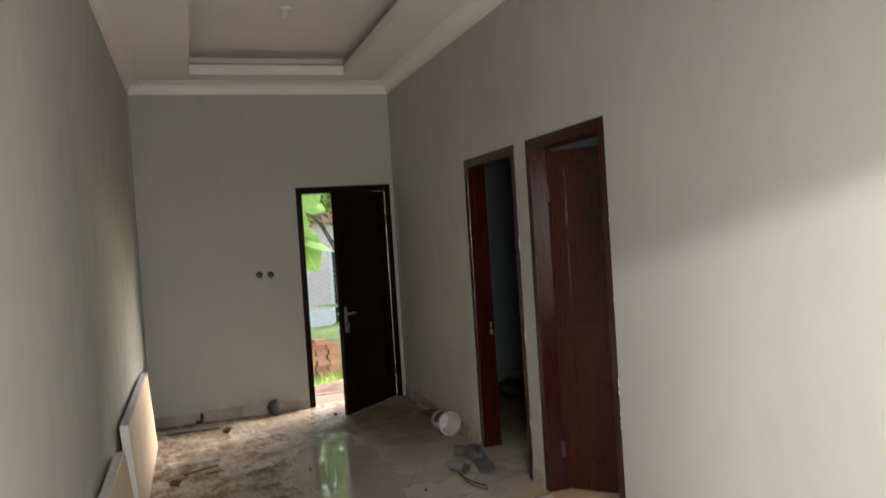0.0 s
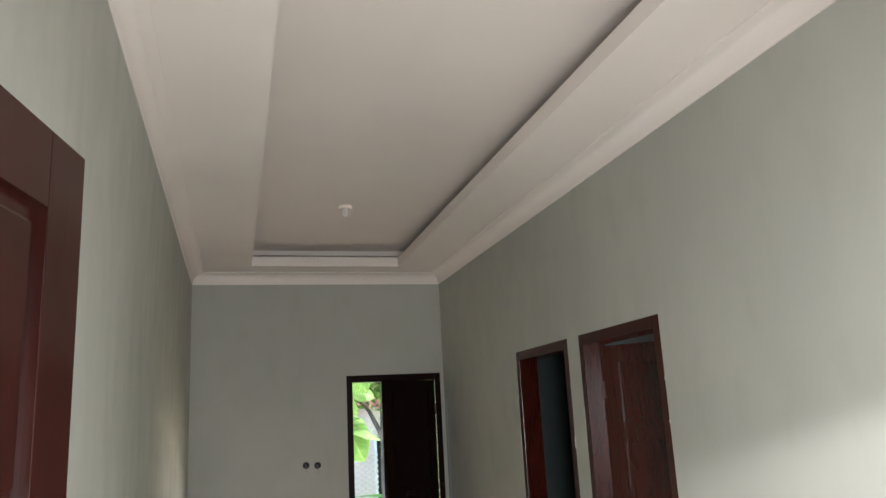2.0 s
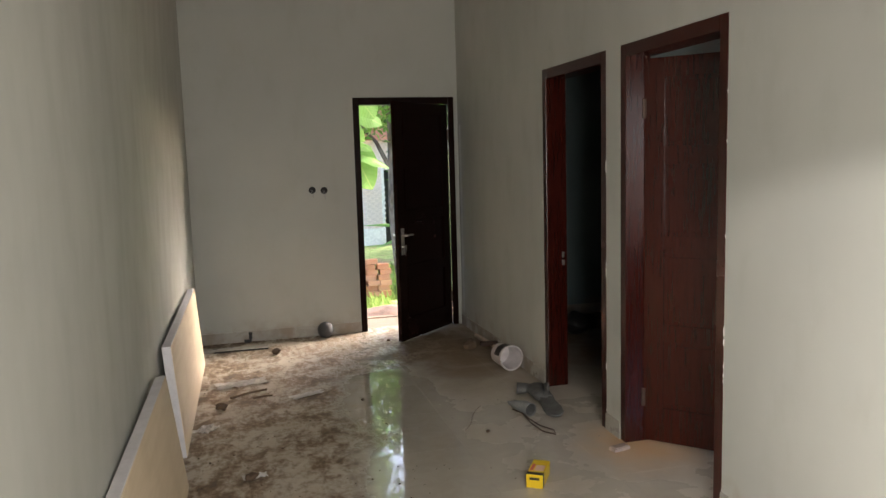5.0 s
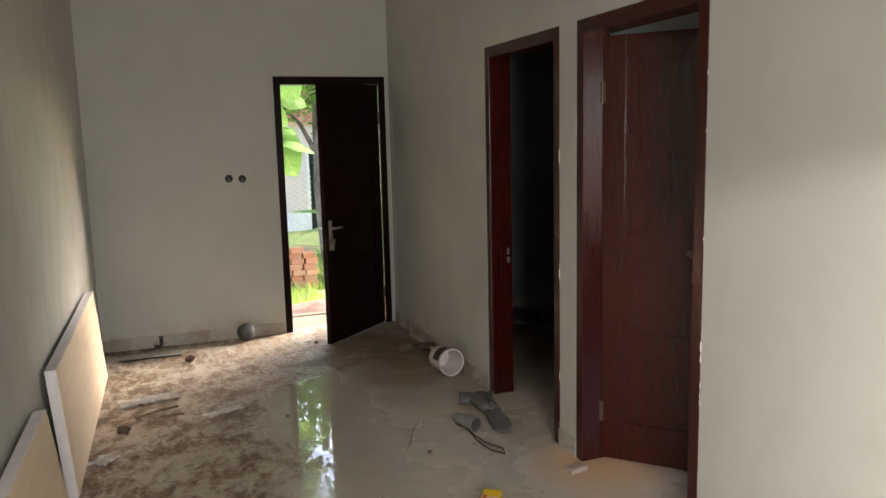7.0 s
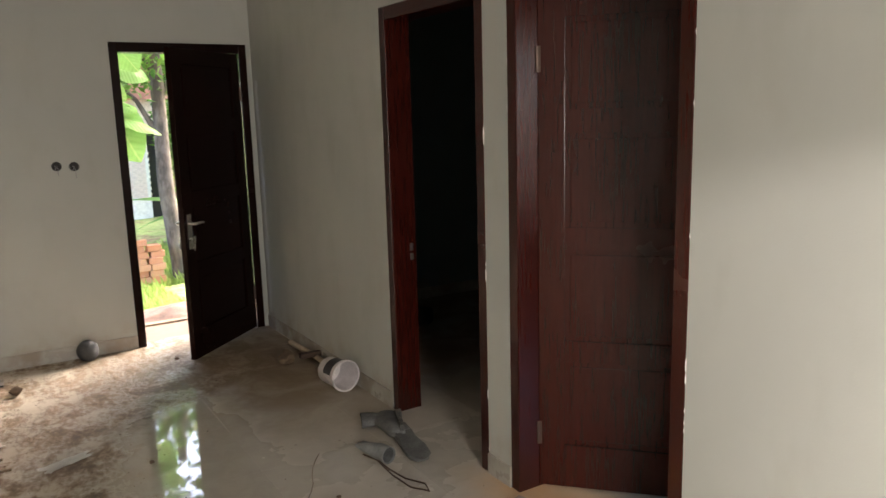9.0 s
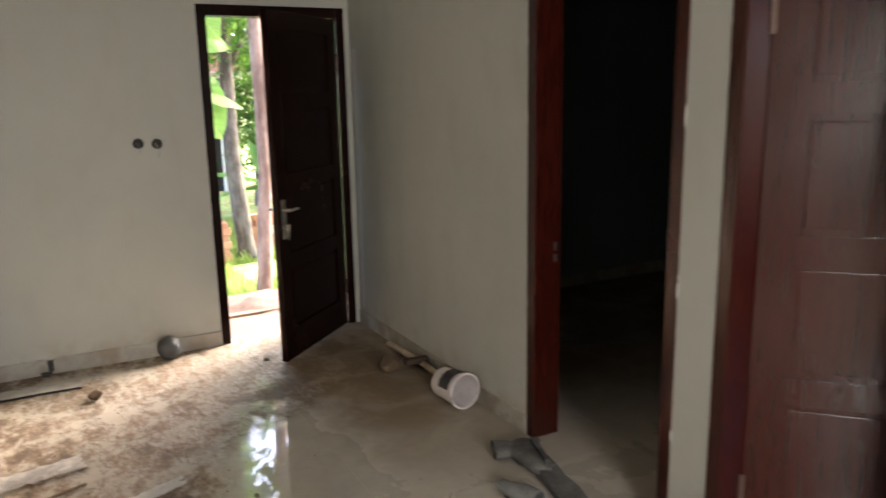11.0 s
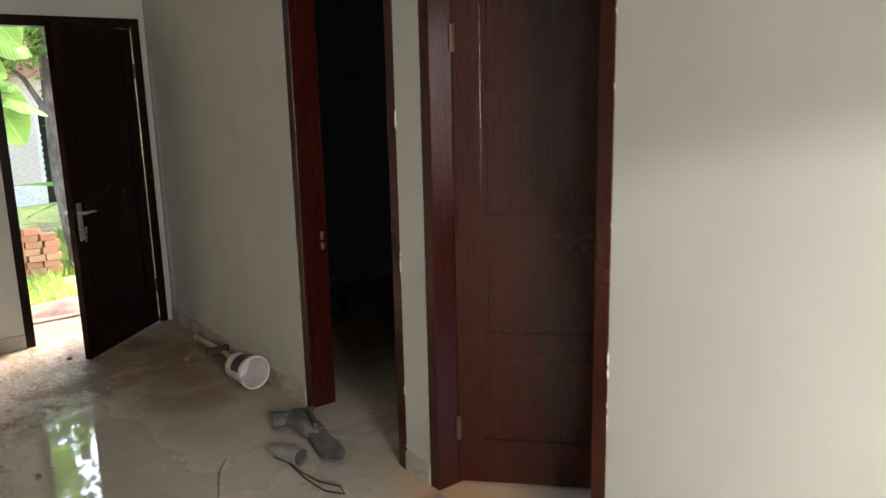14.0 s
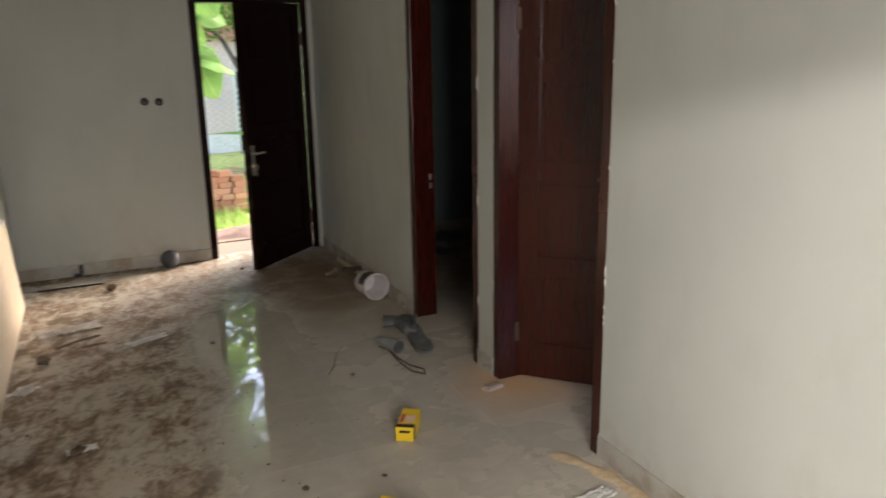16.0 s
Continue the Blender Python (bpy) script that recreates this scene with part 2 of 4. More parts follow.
M_CLOD = plain("dark_soil_clod", (0.10, 0.065, 0.04), 0.9, vary=0.45)
M_SAND = plain("dry_sand", (0.52, 0.40, 0.26), 0.95, vary=0.25, scale=30, relief=0.6)
M_SOIL = plain("pinkish_dug_soil", (0.18, 0.11, 0.08), 0.95, vary=0.35, scale=10, relief=0.8)
M_STEP = plain("muddy_wet_concrete", (0.17, 0.12, 0.08), 0.6, vary=0.3)
M_CONCRETE = plain("pale_wet_concrete", (0.40, 0.32, 0.25), 0.4, vary=0.25)


def clay_brick():
    n = Nodes("red_clay_brick")
    a = n.noise(14, 5)
    col = n.mix(n.random(), (0.38, 0.16, 0.085), (0.52, 0.28, 0.16))
    col = n.mix(n.calc("MULTIPLY", n.ramp(a, 0.4, 0.7), 0.5), col, (0.42, 0.23, 0.14))
    n.bump(a, 0.5, 0.006)
    return n.done(col, 0.9, 0, 0.2)


M_BRICK = clay_brick()


def leaf_material(name, a, b, veins=False):
    n = Nodes(name)
    col = n.mix(n.island(), a, b)
    col = n.mix(n.calc("MULTIPLY", n.noise(9, 3), 0.3), col, tuple(c * 0.7 for c in a))
    if veins:
        c = n.tree.nodes.new("ShaderNodeSeparateXYZ")
        n.tree.links.new(n.coord, c.inputs[0])
        side = n.calc("ABSOLUTE", c.outputs[1])
        rib = n.calc("SINE", n.calc("MULTIPLY", n.calc("SUBTRACT", c.outputs[0], n.calc("MULTIPLY", side, 0.7)), 130.0))
        col = n.mix(n.ramp(rib, 0.55, 1.0, 0, 0.10), col, (0.46, 0.58, 0.22))
        col = n.mix(n.ramp(side, 0.002, 0.008, 0.7, 0), col, (0.50, 0.60, 0.26))
        n.bump(rib, 0.5, 0.004)
    mat = n.done(col, 0.42, 0, 0.4)
    t = n.tree.nodes.new("ShaderNodeBsdfTranslucent")
    n.tree.links.new(col, t.inputs[0])
    s = n.tree.nodes.new("ShaderNodeMixShader")
    s.inputs[0].default_value = 0.58
    n.tree.links.new(n.bsdf.outputs[0], s.inputs[1])
    n.tree.links.new(t.outputs[0], s.inputs[2])
    n.tree.links.new(s.outputs[0], n.out.inputs[0])
    return mat


M_LEAF_BIG = leaf_material("fresh_green_leaf", (0.17, 0.36, 0.08), (0.31, 0.52, 0.17), True)
M_LEAF = leaf_material("tree_foliage", (0.05, 0.12, 0.025), (0.16, 0.30, 0.05))
M_GRASS = leaf_material("lawn_grass", (0.22, 0.34, 0.07), (0.42, 0.52, 0.16))


def bark(name, a, b):
    n = Nodes(name)
    f = n.noise(9, 7, 0.65, stretch=(1, 1, 0.3))
    g = n.noise(5, 5)
    col = n.mix(n.ramp(f, 0.38, 0.64), a, b)
    col = n.mix(n.calc("MULTIPLY", n.ramp(g, 0.5, 0.7), 0.4), col, tuple(c * 0.55 for c in a))
    n.bump(f, 0.7, 0.02)
    return n.done(col, 0.9, 0, 0.2)


M_BARK_PALE = bark("pale_pinkish_bark", (0.17, 0.115, 0.09), (0.31, 0.23, 0.19))
M_BARK_GREY = bark("grey_bark", (0.07, 0.06, 0.05), (0.16, 0.14, 0.115))
M_BAMBOO = plain("dry_bamboo", (0.52, 0.40, 0.23), 0.6)
M_TARP = plain("green_painted_sheet", (0.10, 0.33, 0.20), 0.5, vary=0.2)
M_HOUSE = plain("whitewashed_brick", (0.90, 0.74, 0.66), 0.9, vary=0.25)
M_HOUSE_WHITE = plain("whitewash", (0.92, 0.87, 0.82), 0.85, vary=0.18)
M_ROOF = plain("clay_roof", (0.30, 0.14, 0.09), 0.85)


def ground_material():
    n = Nodes("garden_ground")
    a = n.noise(1.3, 7, world_space=True)
    b = n.noise(8, 6, world_space=True)
    y = n.axis()[1]
    soil = n.mix(n.ramp(b, 0.35, 0.65), (0.19, 0.115, 0.075), (0.30, 0.19, 0.125))
    green = n.mix(n.ramp(b, 0.35, 0.65), (0.22, 0.30, 0.09), (0.34, 0.40, 0.15))
    f = n.calc("MULTIPLY", n.ramp(y, 12.6, 13.6), n.ramp(a, 0.32, 0.5))
    n.bump(b, 0.8, 0.03)
    return n.done(n.mix(f, soil, green), 0.95, 0, 0.2)


M_GROUND = ground_material()

# ---- building helpers ----


def box(bm, x0, x1, y0, y1, z0, z1, bevel=0.0):
    """A block between two corners, with its edges rounded off when bevel is given."""
    r = bmesh.ops.create_cube(bm, size=1.0, matrix=Matrix.Translation(((x0 + x1) / 2, (y0 + y1) / 2, (z0 + z1) / 2)) @ Matrix.Diagonal((x1 - x0, y1 - y0, z1 - z0, 1)))
    if bevel:
        edges = list({e for v in r["verts"] for e in v.link_edges})
        bmesh.ops.bevel(bm, geom=edges, offset=bevel, segments=2, profile=0.6, affect="EDGES")
    return bm


def solid(*boxes, bevel=0.0):
    bm = bmesh.new()
    for b in boxes:
        box(bm, *b, bevel=bevel)
    return bm


def lathe(profile, steps=28, cap=False):
    """A turned shape about z from (radius, height) pairs."""
    bm = bmesh.new()
    rings = [[bm.verts.new((r * math.cos(a), r * math.sin(a), z)) for a in [2 * math.pi * i / steps for i in range(steps)]] for r, z in profile]
    for p, q in zip(rings, rings[1:]):
        for i in range(steps):
            bm.faces.new((p[i], p[(i + 1) % steps], q[(i + 1) % steps], q[i]))
    if cap:
        bm.faces.new(rings[0][::-1])
        bm.faces.new(rings[-1])
    return bm


def tube(points, radius, steps=10, taper=1.0, cap=True):
    """A round bar along points."""
    bm = bmesh.new()
    pts = [Vector(p) for p in points]
    rings = []
    for i, p in enumerate(pts):
        d = (pts[min(i + 1, len(pts) - 1)] - pts[max(i - 1, 0)]).normalized()
        side = d.cross(Vector((0.31, 0.17, 0.93))).normalized()
        up = side.cross(d)
        r = radius * (1 + (taper - 1) * i / (len(pts) - 1))
        rings.append([bm.verts.new(p + (side * math.cos(a) + up * math.sin(a)) * r) for a in [2 * math.pi * k / steps for k in range(steps)]])
    for p, q in zip(rings, rings[1:]):
        for i in range(steps):
            bm.faces.new((p[i], p[(i + 1) % steps], q[(i + 1) % steps], q[i]))
    if cap:
        bm.faces.new(rings[0][::-1])
        bm.faces.new(rings[-1])
    return bm


def moved(bm, m):
    bm.transform(m)
    return bm


def joined(*parts_of):
    bm = bmesh.new()
    for b in parts_of:
        data = bpy.data.meshes.new("tmp")
        b.to_mesh(data)
        b.free()
        bm.from_mesh(data)
        bpy.data.meshes.remove(data)
    return bm


def mesh_of(name, bm, material, smooth=False):
    bmesh.ops.recalc_face_normals(bm, faces=bm.faces)
    data = bpy.data.meshes.new(name)
    bm.to_mesh(data)
    bm.free()
    data.materials.append(material)
    if smooth:
        for p in data.polygons:
            p.use_smooth = True
        data.set_sharp_from_angle(angle=radians(40))
    return data


def part(name, bm, material, parent, label="", smooth=False, m=None):
    """Links a bmesh as one mesh object under a thing or a part."""
    ob = new(name, mesh_of(name, bm, material, smooth))
    ob.parent = parent
    if m is not None:
        ob.matrix_basis = m
    if label:
        tagged(ob, label)
    return ob


def thing(name, m, label, category, group="", kind=""):
    """An Empty at the base of a thing with parts."""
    ob = new(name)
    ob.empty_display_size = 0.1
    ob.matrix_basis = m
    return tagged(ob, label, category, group, kind)


def single(name, bm, material, m, label, category, group="", kind="", smooth=False):
    ob = new(name, mesh_of(name, bm, material, smooth))
    ob.matrix_basis = m
    return tagged(ob, label, category, group, kind)


def setting(name, bm, material, label, category):
    return single(name, bm, material, pose(0, 0, 0), label, category, kind="structure")


def roughen(bm, amount, scale, seed=0.0):
    """Pushes the vertices about by noise, for worn and crumpled things."""
    for v in bm.verts:
        v.co += noise.noise_vector(v.co * scale + Vector((seed, seed * 1.7, -seed))) * amount
    return bm


# ---- plan ----
XL, XR, YB, YF = -0.118, 2.285, 8.12, 1.10      # faces of the hall's walls
ZC, ZU = 3.13, 3.34                             # lower and upper ceiling
DOOR_H, FACE = 2.13, 0.057                      # door frames: height and width of face
A0, A1, B0, B1 = 5.136, 6.046, 4.052, 4.966     # the two inner doors along the wall
D0, D1 = 1.316, 2.25                            # the back door
T = 0.14                                        # wall thickness



def bulge(y):
    """How far the long wall's plaster lies behind its line: hollow along the hall, drawn out again into the end corner.
    Shape added to imitate a strip of light there.
    """
    u = min(1, max(0, (y - 3.2) / 2.2))
    v = min(1, max(0, (y - 7.25) / 0.72))
    return -0.034 * u * u * (3 - 2 * u) * (1 - v * v * (3 - 2 * v)) - 0.004 * math.sin(y * 2.1)


def long_wall():
    b = bmesh.new()
    ys = [YF - T] + [YF + 0.12 * i for i in range(59)] + [YB, YB + T]
    ring = [(XL - T - 0.05, ys[0])] + [(XL + (bulge(y) if YF < y < YB else 0), y) for y in ys] + [(XL - T - 0.05, ys[-1])]
    rings = [[b.verts.new((x if k < 2 else max(x, XL) if XL - T < x else x, y, z)) for x, y in ring] for k, z in enumerate((-0.1, 2.1, 2.9, 3.5))]
    b.faces.new(rings[0])
    b.faces.new(rings[-1])
    for p, r in zip(rings, rings[1:]):
        for i in range(len(ring)):
            k = (i + 1) % len(ring)
            b.faces.new((p[i], p[k], r[k], r[i]))
    return b


ob = setting("wall_left", long_wall(), M_WALL, "grey-green painted plaster wall with a slight sheen", "wall")
for p in ob.data.polygons:
    p.use_smooth = True
ob.data.set_sharp_from_angle(angle=radians(20))
wall_right = setting("wall_right", solid((XR, XR + T, YF - T, B0, -0.1, 3.5), (XR, XR + T, B1, A0, -0.1, 3.5), (XR, XR + T, A1, YB, -0.1, 3.5),
                            (XR, XR + T, B0, B1, DOOR_H, 3.5), (XR, XR + T, A0, A1, DOOR_H, 3.5)), M_WALL, "pale grey painted wall with two door openings", "wall")
setting("wall_back", solid((XL, D0, YB, YB + T, -0.1, 3.5), (D1, XR + T, YB, YB + T, -0.1, 3.5), (D0, D1, YB, YB + T, DOOR_H, 3.5)), M_WALL, "grey painted end wall with the open back door", "wall")
setting("wall_front", solid((1.70, XR, YF - T, YF, -0.1, 3.5), (XL, 1.70, YF - T, YF, DOOR_H, 3.5)), M_WALL, "plain painted entrance wall round the front doorway", "wall")
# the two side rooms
setting("wall_partition", solid((XR + T, 5.46, 4.99, 5.10, -0.1, 3.5)), M_WALL_ROOM_DIM, "painted partition between the two side rooms", "wall")
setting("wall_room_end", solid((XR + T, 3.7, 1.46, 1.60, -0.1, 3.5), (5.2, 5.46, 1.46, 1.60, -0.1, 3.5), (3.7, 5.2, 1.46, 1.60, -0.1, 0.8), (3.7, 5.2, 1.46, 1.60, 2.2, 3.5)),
        M_WALL_ROOM_DIM, "painted end wall of the side room with a window opening", "wall")
setting("wall_room_outer", solid((5.46, 5.60, 1.46, YB, -0.1, 3.5)), M_WALL_ROOM_DIM, "plain painted outer wall of the side rooms", "wall")
setting("wall_room_back", solid((XR + T, 5.6, YB, YB + T, -0.1, 3.5)), M_WALL_ROOM_DIM, "painted back wall of the dark side room", "wall")
setting("ceiling_rooms", solid((XR + T, 5.6, 1.46, YB, 3.1, 3.18)), M_CEIL, "plain white ceiling of the side rooms", "ceiling")
# unseen porch shell, added to shut out the sky except at one slot
setting("wall_porch", solid((-2.95, -2.80, -1.95, YF - T, -0.1, 3.5), (-2.80, XL - T, YF - 2 * T, YF - T, -0.1, 3.5), (XR, XR + T, -1.95, YF - T, -0.1, 3.5), (-2.80, XR, -1.95, -1.81, -0.1, 2.60), (-2.80, XR, -1.95, -1.81, 2.82, 3.5), (-2.80, XR, -1.81, YF - T, 3.0, 3.1)), M_WALL, "unseen porch walls and ceiling, added to block light round a slot", "wall")
setting("roof", solid((-3.2, 6.0, -2.2, YB + T + 0.1, 3.55, 3.7)), M_ROOF, "clay tiled roof slab over the house", "roof")

b = bmesh.new()
rows = []
for i in range(41):
    z = 0.12 + 1.75 * i / 40
    y0 = YB - 0.105 + 0.012 * noise.noise(Vector((z * 5, 1, 0)))
    y1 = YB - 0.035 + 0.010 * noise.noise(Vector((z * 6, 4, 0)))
    rows.append([b.verts.new(p) for p in ((XR + 0.002, y0, z), (XR - 0.0016, y0 + 0.012, z), (XR - 0.0016, y1 - 0.012, z), (XR + 0.002, y1, z))])
for p, r in zip(rows, rows[1:]):
    for i in range(3):
        b.faces.new((p[i], p[i + 1], r[i + 1], r[i]))
part("plaster_patch", b, wall_paint("fresh_plaster_patch", (0.53, 0.545, 0.53)), wall_right, "paler trowelled patch beside the back door", smooth=True)

# ceiling with a raised tray
TX0, TX1, TY0, TY1 = 0.42, 1.785, 1.75, 7.74
bm = solid((XL, XR, TY1, YB, ZC, ZC + 0.012), (XL, XR, YF, TY0, ZC, ZC + 0.012), (XL, TX0, TY0, TY1, ZC, ZC + 0.012), (TX1, XR, TY0, TY1, ZC, ZC + 0.012),
           (TX0 - 0.012, TX1 + 0.012, TY1, TY1 + 0.012, ZC + 0.012, ZC + 0.085), (TX0 - 0.012, TX1 + 0.012, TY0 - 0.012, TY0, ZC + 0.012, ZC + 0.085),
           (TX0 - 0.012, TX0, TY0, TY1, ZC + 0.012, ZC + 0.085), (TX1, TX1 + 0.012, TY0, TY1, ZC + 0.012, ZC + 0.085),
           (XL, XR, YF, YB, ZU, ZU + 0.012))
q = 0.33
bm2 = solid((TX0 - q, TX1 + q, TY1 + q, TY1 + q + 0.012, ZC + 0.012, ZU), (TX0 - q, TX1 + q, TY0 - q - 0.012, TY0 - q, ZC + 0.012, ZU),
            (TX0 - q - 0.012, TX0 - q, TY0 - q, TY1 + q, ZC + 0.012, ZU), (TX1 + q, TX1 + q + 0.012, TY0 - q, TY1 + q, ZC + 0.012, ZU),
            (TX0 - q, TX1 + q, TY1 + q - 0.05, TY1 + q, ZU - 0.045, ZU), (TX1 + q - 0.05, TX1 + q, TY0 - q, TY1 + q - 0.05, ZU - 0.045, ZU),
            (TX0 - q, TX0 - q + 0.05, TY0 - q, TY1 + q - 0.05, ZU - 0.045, ZU))
setting("ceiling", joined(bm, bm2), M_CEIL, "white plasterboard ceiling with a raised tray and shadow gap", "ceiling")


def cornice():
    """A cove moulding round the hall: hollow profile, mitred at the corners."""
    s = 0.105
    prof = [(0.0, -s), (0.008, -s), (0.010, -s + 0.012)]
    prof += [(0.010 + (s - 0.022) * (1 - math.cos(a)), -0.010 - (s - 0.022) * (1 - math.sin(a))) for a in [math.pi / 2 * i / 8 for i in range(9)]]
    prof += [(s, -0.008), (s, 0.0)]
    b = bmesh.new()
    rings = []
    for cx, cy, dx, dy in ((XL, YF, 1, 1), (XR, YF, -1, 1), (XR, YB, -1, -1), (XL, YB, 1, -1)):
        rings.append([b.verts.new((cx + dx * d, cy + dy * d, ZC + h)) for d, h in prof])
    for i in range(4):
        p, r = rings[i], rings[(i + 1) % 4]
        for k in range(len(prof) - 1):
            b.faces.new((p[k], r[k], r[k + 1], p[k + 1]))
    return b


ob = setting("trim_cornice", cornice(), M_CEIL, "white plaster cove cornice along the walls", "cornice")
for p in ob.data.polygons:
    p.use_smooth = True
ob.data.set_sharp_from_angle(angle=radians(35))

# skirting
S, SH = 0.009, 0.095
setting("baseboard_right", solid((XR - S, XR, YF, B0, 0, SH), (XR - S, XR, B1, A0, 0, SH), (XR - S, XR, A1, YB - S, 0, SH), bevel=0.0015), M_SKIRT, "grey tile skirting spattered with mud", "skirting")
setting("baseboard_back", solid((XL + S, D0, YB - S, YB, 0, SH), bevel=0.0015), M_SKIRT, "grey tile skirting under the end wall", "skirting")
setting("baseboard_left", solid((XL - 0.04, XL + S, YF, YB, 0, SH), bevel=0.0015), M_SKIRT, "grey tile skirting along the long wall", "skirting")
setting("baseboard_room", solid((XR + T, 5.46, YB - S, YB, 0, SH), bevel=0.0015), M_SKIRT, "grey tile skirting in the dark side room", "skirting")

# ---- doors ----
LEAF_H = 2.055
PANELS = ((0.20, 0.57), (0.66, 1.045), (1.135, 1.51), (1.605, 1.955))


def door_frame(door, w, depth, wood=None):
    """Two jambs and a head, 2 mm proud of the wall, with worn edges."""
    y0, y1 = -0.003, depth
    wood = wood or M_MAHOGANY
    part("jamb", solid((0, FACE, y0, y1, 0, DOOR_H), bevel=0.004), wood, door)
    part("jamb", solid((w - FACE, w, y0, y1, 0, DOOR_H), bevel=0.004), wood, door)
    part("head", solid((FACE, w - FACE, y0, y1, DOOR_H - 0.065, DOOR_H), bevel=0.004), wood, door)


def door_leaf(door, lw, pivot, angle, side=1, wood=None):
    """A panelled leaf from its hinge along +x, turned about the hinge; side says to which face it grows."""
    wood = wood or M_MAHOGANY
    t0, t1 = (0.0, 0.038) if side > 0 else (-0.038, 0.0)
    z0 = 0.012
    st = 0.105
    rails = [(z0, PANELS[0][0])] + [(a[1], b[0]) for a, b in zip(PANELS, PANELS[1:])] + [(PANELS[-1][1], LEAF_H)]
    m = pose(*pivot, 0, 0, angle)
    leaf = part("leaf", solid((0, st, t0, t1, z0, LEAF_H), (lw - st, lw, t0, t1, z0, LEAF_H), *[(st, lw - st, t0, t1, a, b) for a, b in rails], bevel=0.0012), wood, door, m=m)
    for a, b in PANELS:
        bmp = solid((st, lw - st, t0 + 0.012, t1 - 0.012, a, b))
        box(bmp, st + 0.022, lw - st - 0.022, t0 + 0.007, t1 - 0.007, a + 0.022, b - 0.022, bevel=0.004)
        part("panel", bmp, wood, leaf)
    return leaf


def hinge(leaf, z, y):
    b = joined(moved(lathe([(0.0, -0.05), (0.007, -0.05), (0.007, 0.05), (0.0, 0.05)], 12), pose(-0.004, y, z)), solid((-0.002, 0.010, y - 0.002, y + 0.002, z - 0.05, z + 0.05)))
    part("hinge", b, M_BRASS, leaf, "dull steel butt hinge")


def lever_handle(leaf, lw, y, out):
    """A plate with a lever, a keyhole and a bunch of keys."""
    x = lw - 0.055
    part("handle_plate", solid((x - 0.021, x + 0.021, y, y + out * 0.006, 0.76, 0.99) if out > 0 else (x - 0.021, x + 0.021, y + out * 0.006, y, 0.76, 0.99), bevel=0.002), M_CHROME, leaf, "brushed steel lock plate")
    lever = joined(tube([(x, y, 0.93), (x, y + out * 0.05, 0.93)], 0.010, 12), tube([(x + 0.008, y + out * 0.05, 0.93), (x - 0.05, y + out * 0.052, 0.932), (x - 0.095, y + out * 0.047, 0.928)], 0.009, 12, 0.8))
    part("lever", lever, M_CHROME, leaf, "steel lever handle", smooth=True)
    keys = joined(tube([(x, y, 0.83), (x, y + out * 0.03, 0.83)], 0.006, 8), solid((x - 0.011, x + 0.011, y + out * 0.032 - 0.001, y + out * 0.032 + 0.001, 0.80, 0.845)),
                  solid((x + 0.004, x + 0.020, y + out * 0.036 - 0.001, y + out * 0.036 + 0.001, 0.755, 0.80)))
    part("keys", keys, M_CHROME, leaf, "keys hanging in the lock")


def filler(door, w, seed):
    """A ragged line of white filler where the frame meets the plaster."""
    for x, s in ((-0.0005, -1), (w + 0.0005, 1)):
        b = bmesh.new()
        cols = []
        for i in range(150):
            z = 0.10 + (DOOR_H - 0.10) * i / 149
            d = max(0.0002, -0.0006 + 0.007 * noise.noise(Vector((seed, s * 3.0, z * 7))) + 0.003 * noise.noise(Vector((seed, s, z * 40))))
            out = -0.0042 if d > 0.0011 else 0.0008
            cols.append([b.verts.new((x, out, z)), b.verts.new((x + s * d, out + 0.001, z)), b.verts.new((x + s * d, 0.001, z))])
        for p, r in zip(cols, cols[1:]):
            for k in range(2):
                b.faces.new((p[k], p[k + 1], r[k + 1], r[k]))
        part("filler_line", b, M_FILLER, door, "ragged white filler along the frame")


door_1 = thing("door_1", pose(XR, B1, 0, 0, 0, -90), "red-brown panelled wooden inner door standing ajar", "door", kind="structure")
door_frame(door_1, B1 - B0, T)
filler(door_1, B1 - B0, 2.0)
leaf = door_leaf(door_1, B1 - B0 - 2 * FACE - 0.006, (FACE + 0.003, T - 0.036, 0), 43)
for z in (0.25, 1.80):
    hinge(leaf, z, -0.002)

door_2 = thing("door_2", pose(XR, A1, 0, 0, 0, -90), "red-brown wooden inner door swung wide open into a dark room", "door", kind="structure")
door_frame(door_2, A1 - A0, T)
filler(door_2, A1 - A0, 5.0)
leaf = door_leaf(door_2, A1 - A0 - 2 * FACE - 0.006, (A1 - A0 - FACE, T, 0), 92, 1)
part("strike_plate", joined(solid((FACE - 0.001, FACE + 0.003, 0.104, 0.122, 0.885, 0.925), bevel=0.001), solid((FACE - 0.001, FACE + 0.003, 0.104, 0.122, 0.835, 0.870), bevel=0.001)), M_CHROME, door_2, "steel strike plate on the jamb")

door_3 = thing("door_3", pose(D0, YB, 0), "dark red-brown wooden back door standing half open to the garden", "door", kind="structure")
door_frame(door_3, D1 - D0, T, M_BACKLIT_WOOD)
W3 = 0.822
leaf = door_leaf(door_3, W3, (D1 - D0 - FACE - 0.011, -0.010, 0), 180 + 43, -1, M_BACKLIT_WOOD)
for z in (0.28, 1.78):
    hinge(leaf, z, 0.0)
lever_handle(leaf, W3, 0.0, 1)
lever_handle(leaf, W3, -0.038, -1)

door_4 = thing("door_4", pose(1.70, YF, 0, 0, 0, 180), "red-brown panelled wooden front door leaf folded back along the wall", "door", kind="structure")
door_frame(door_4, 1.70 - XL, T)
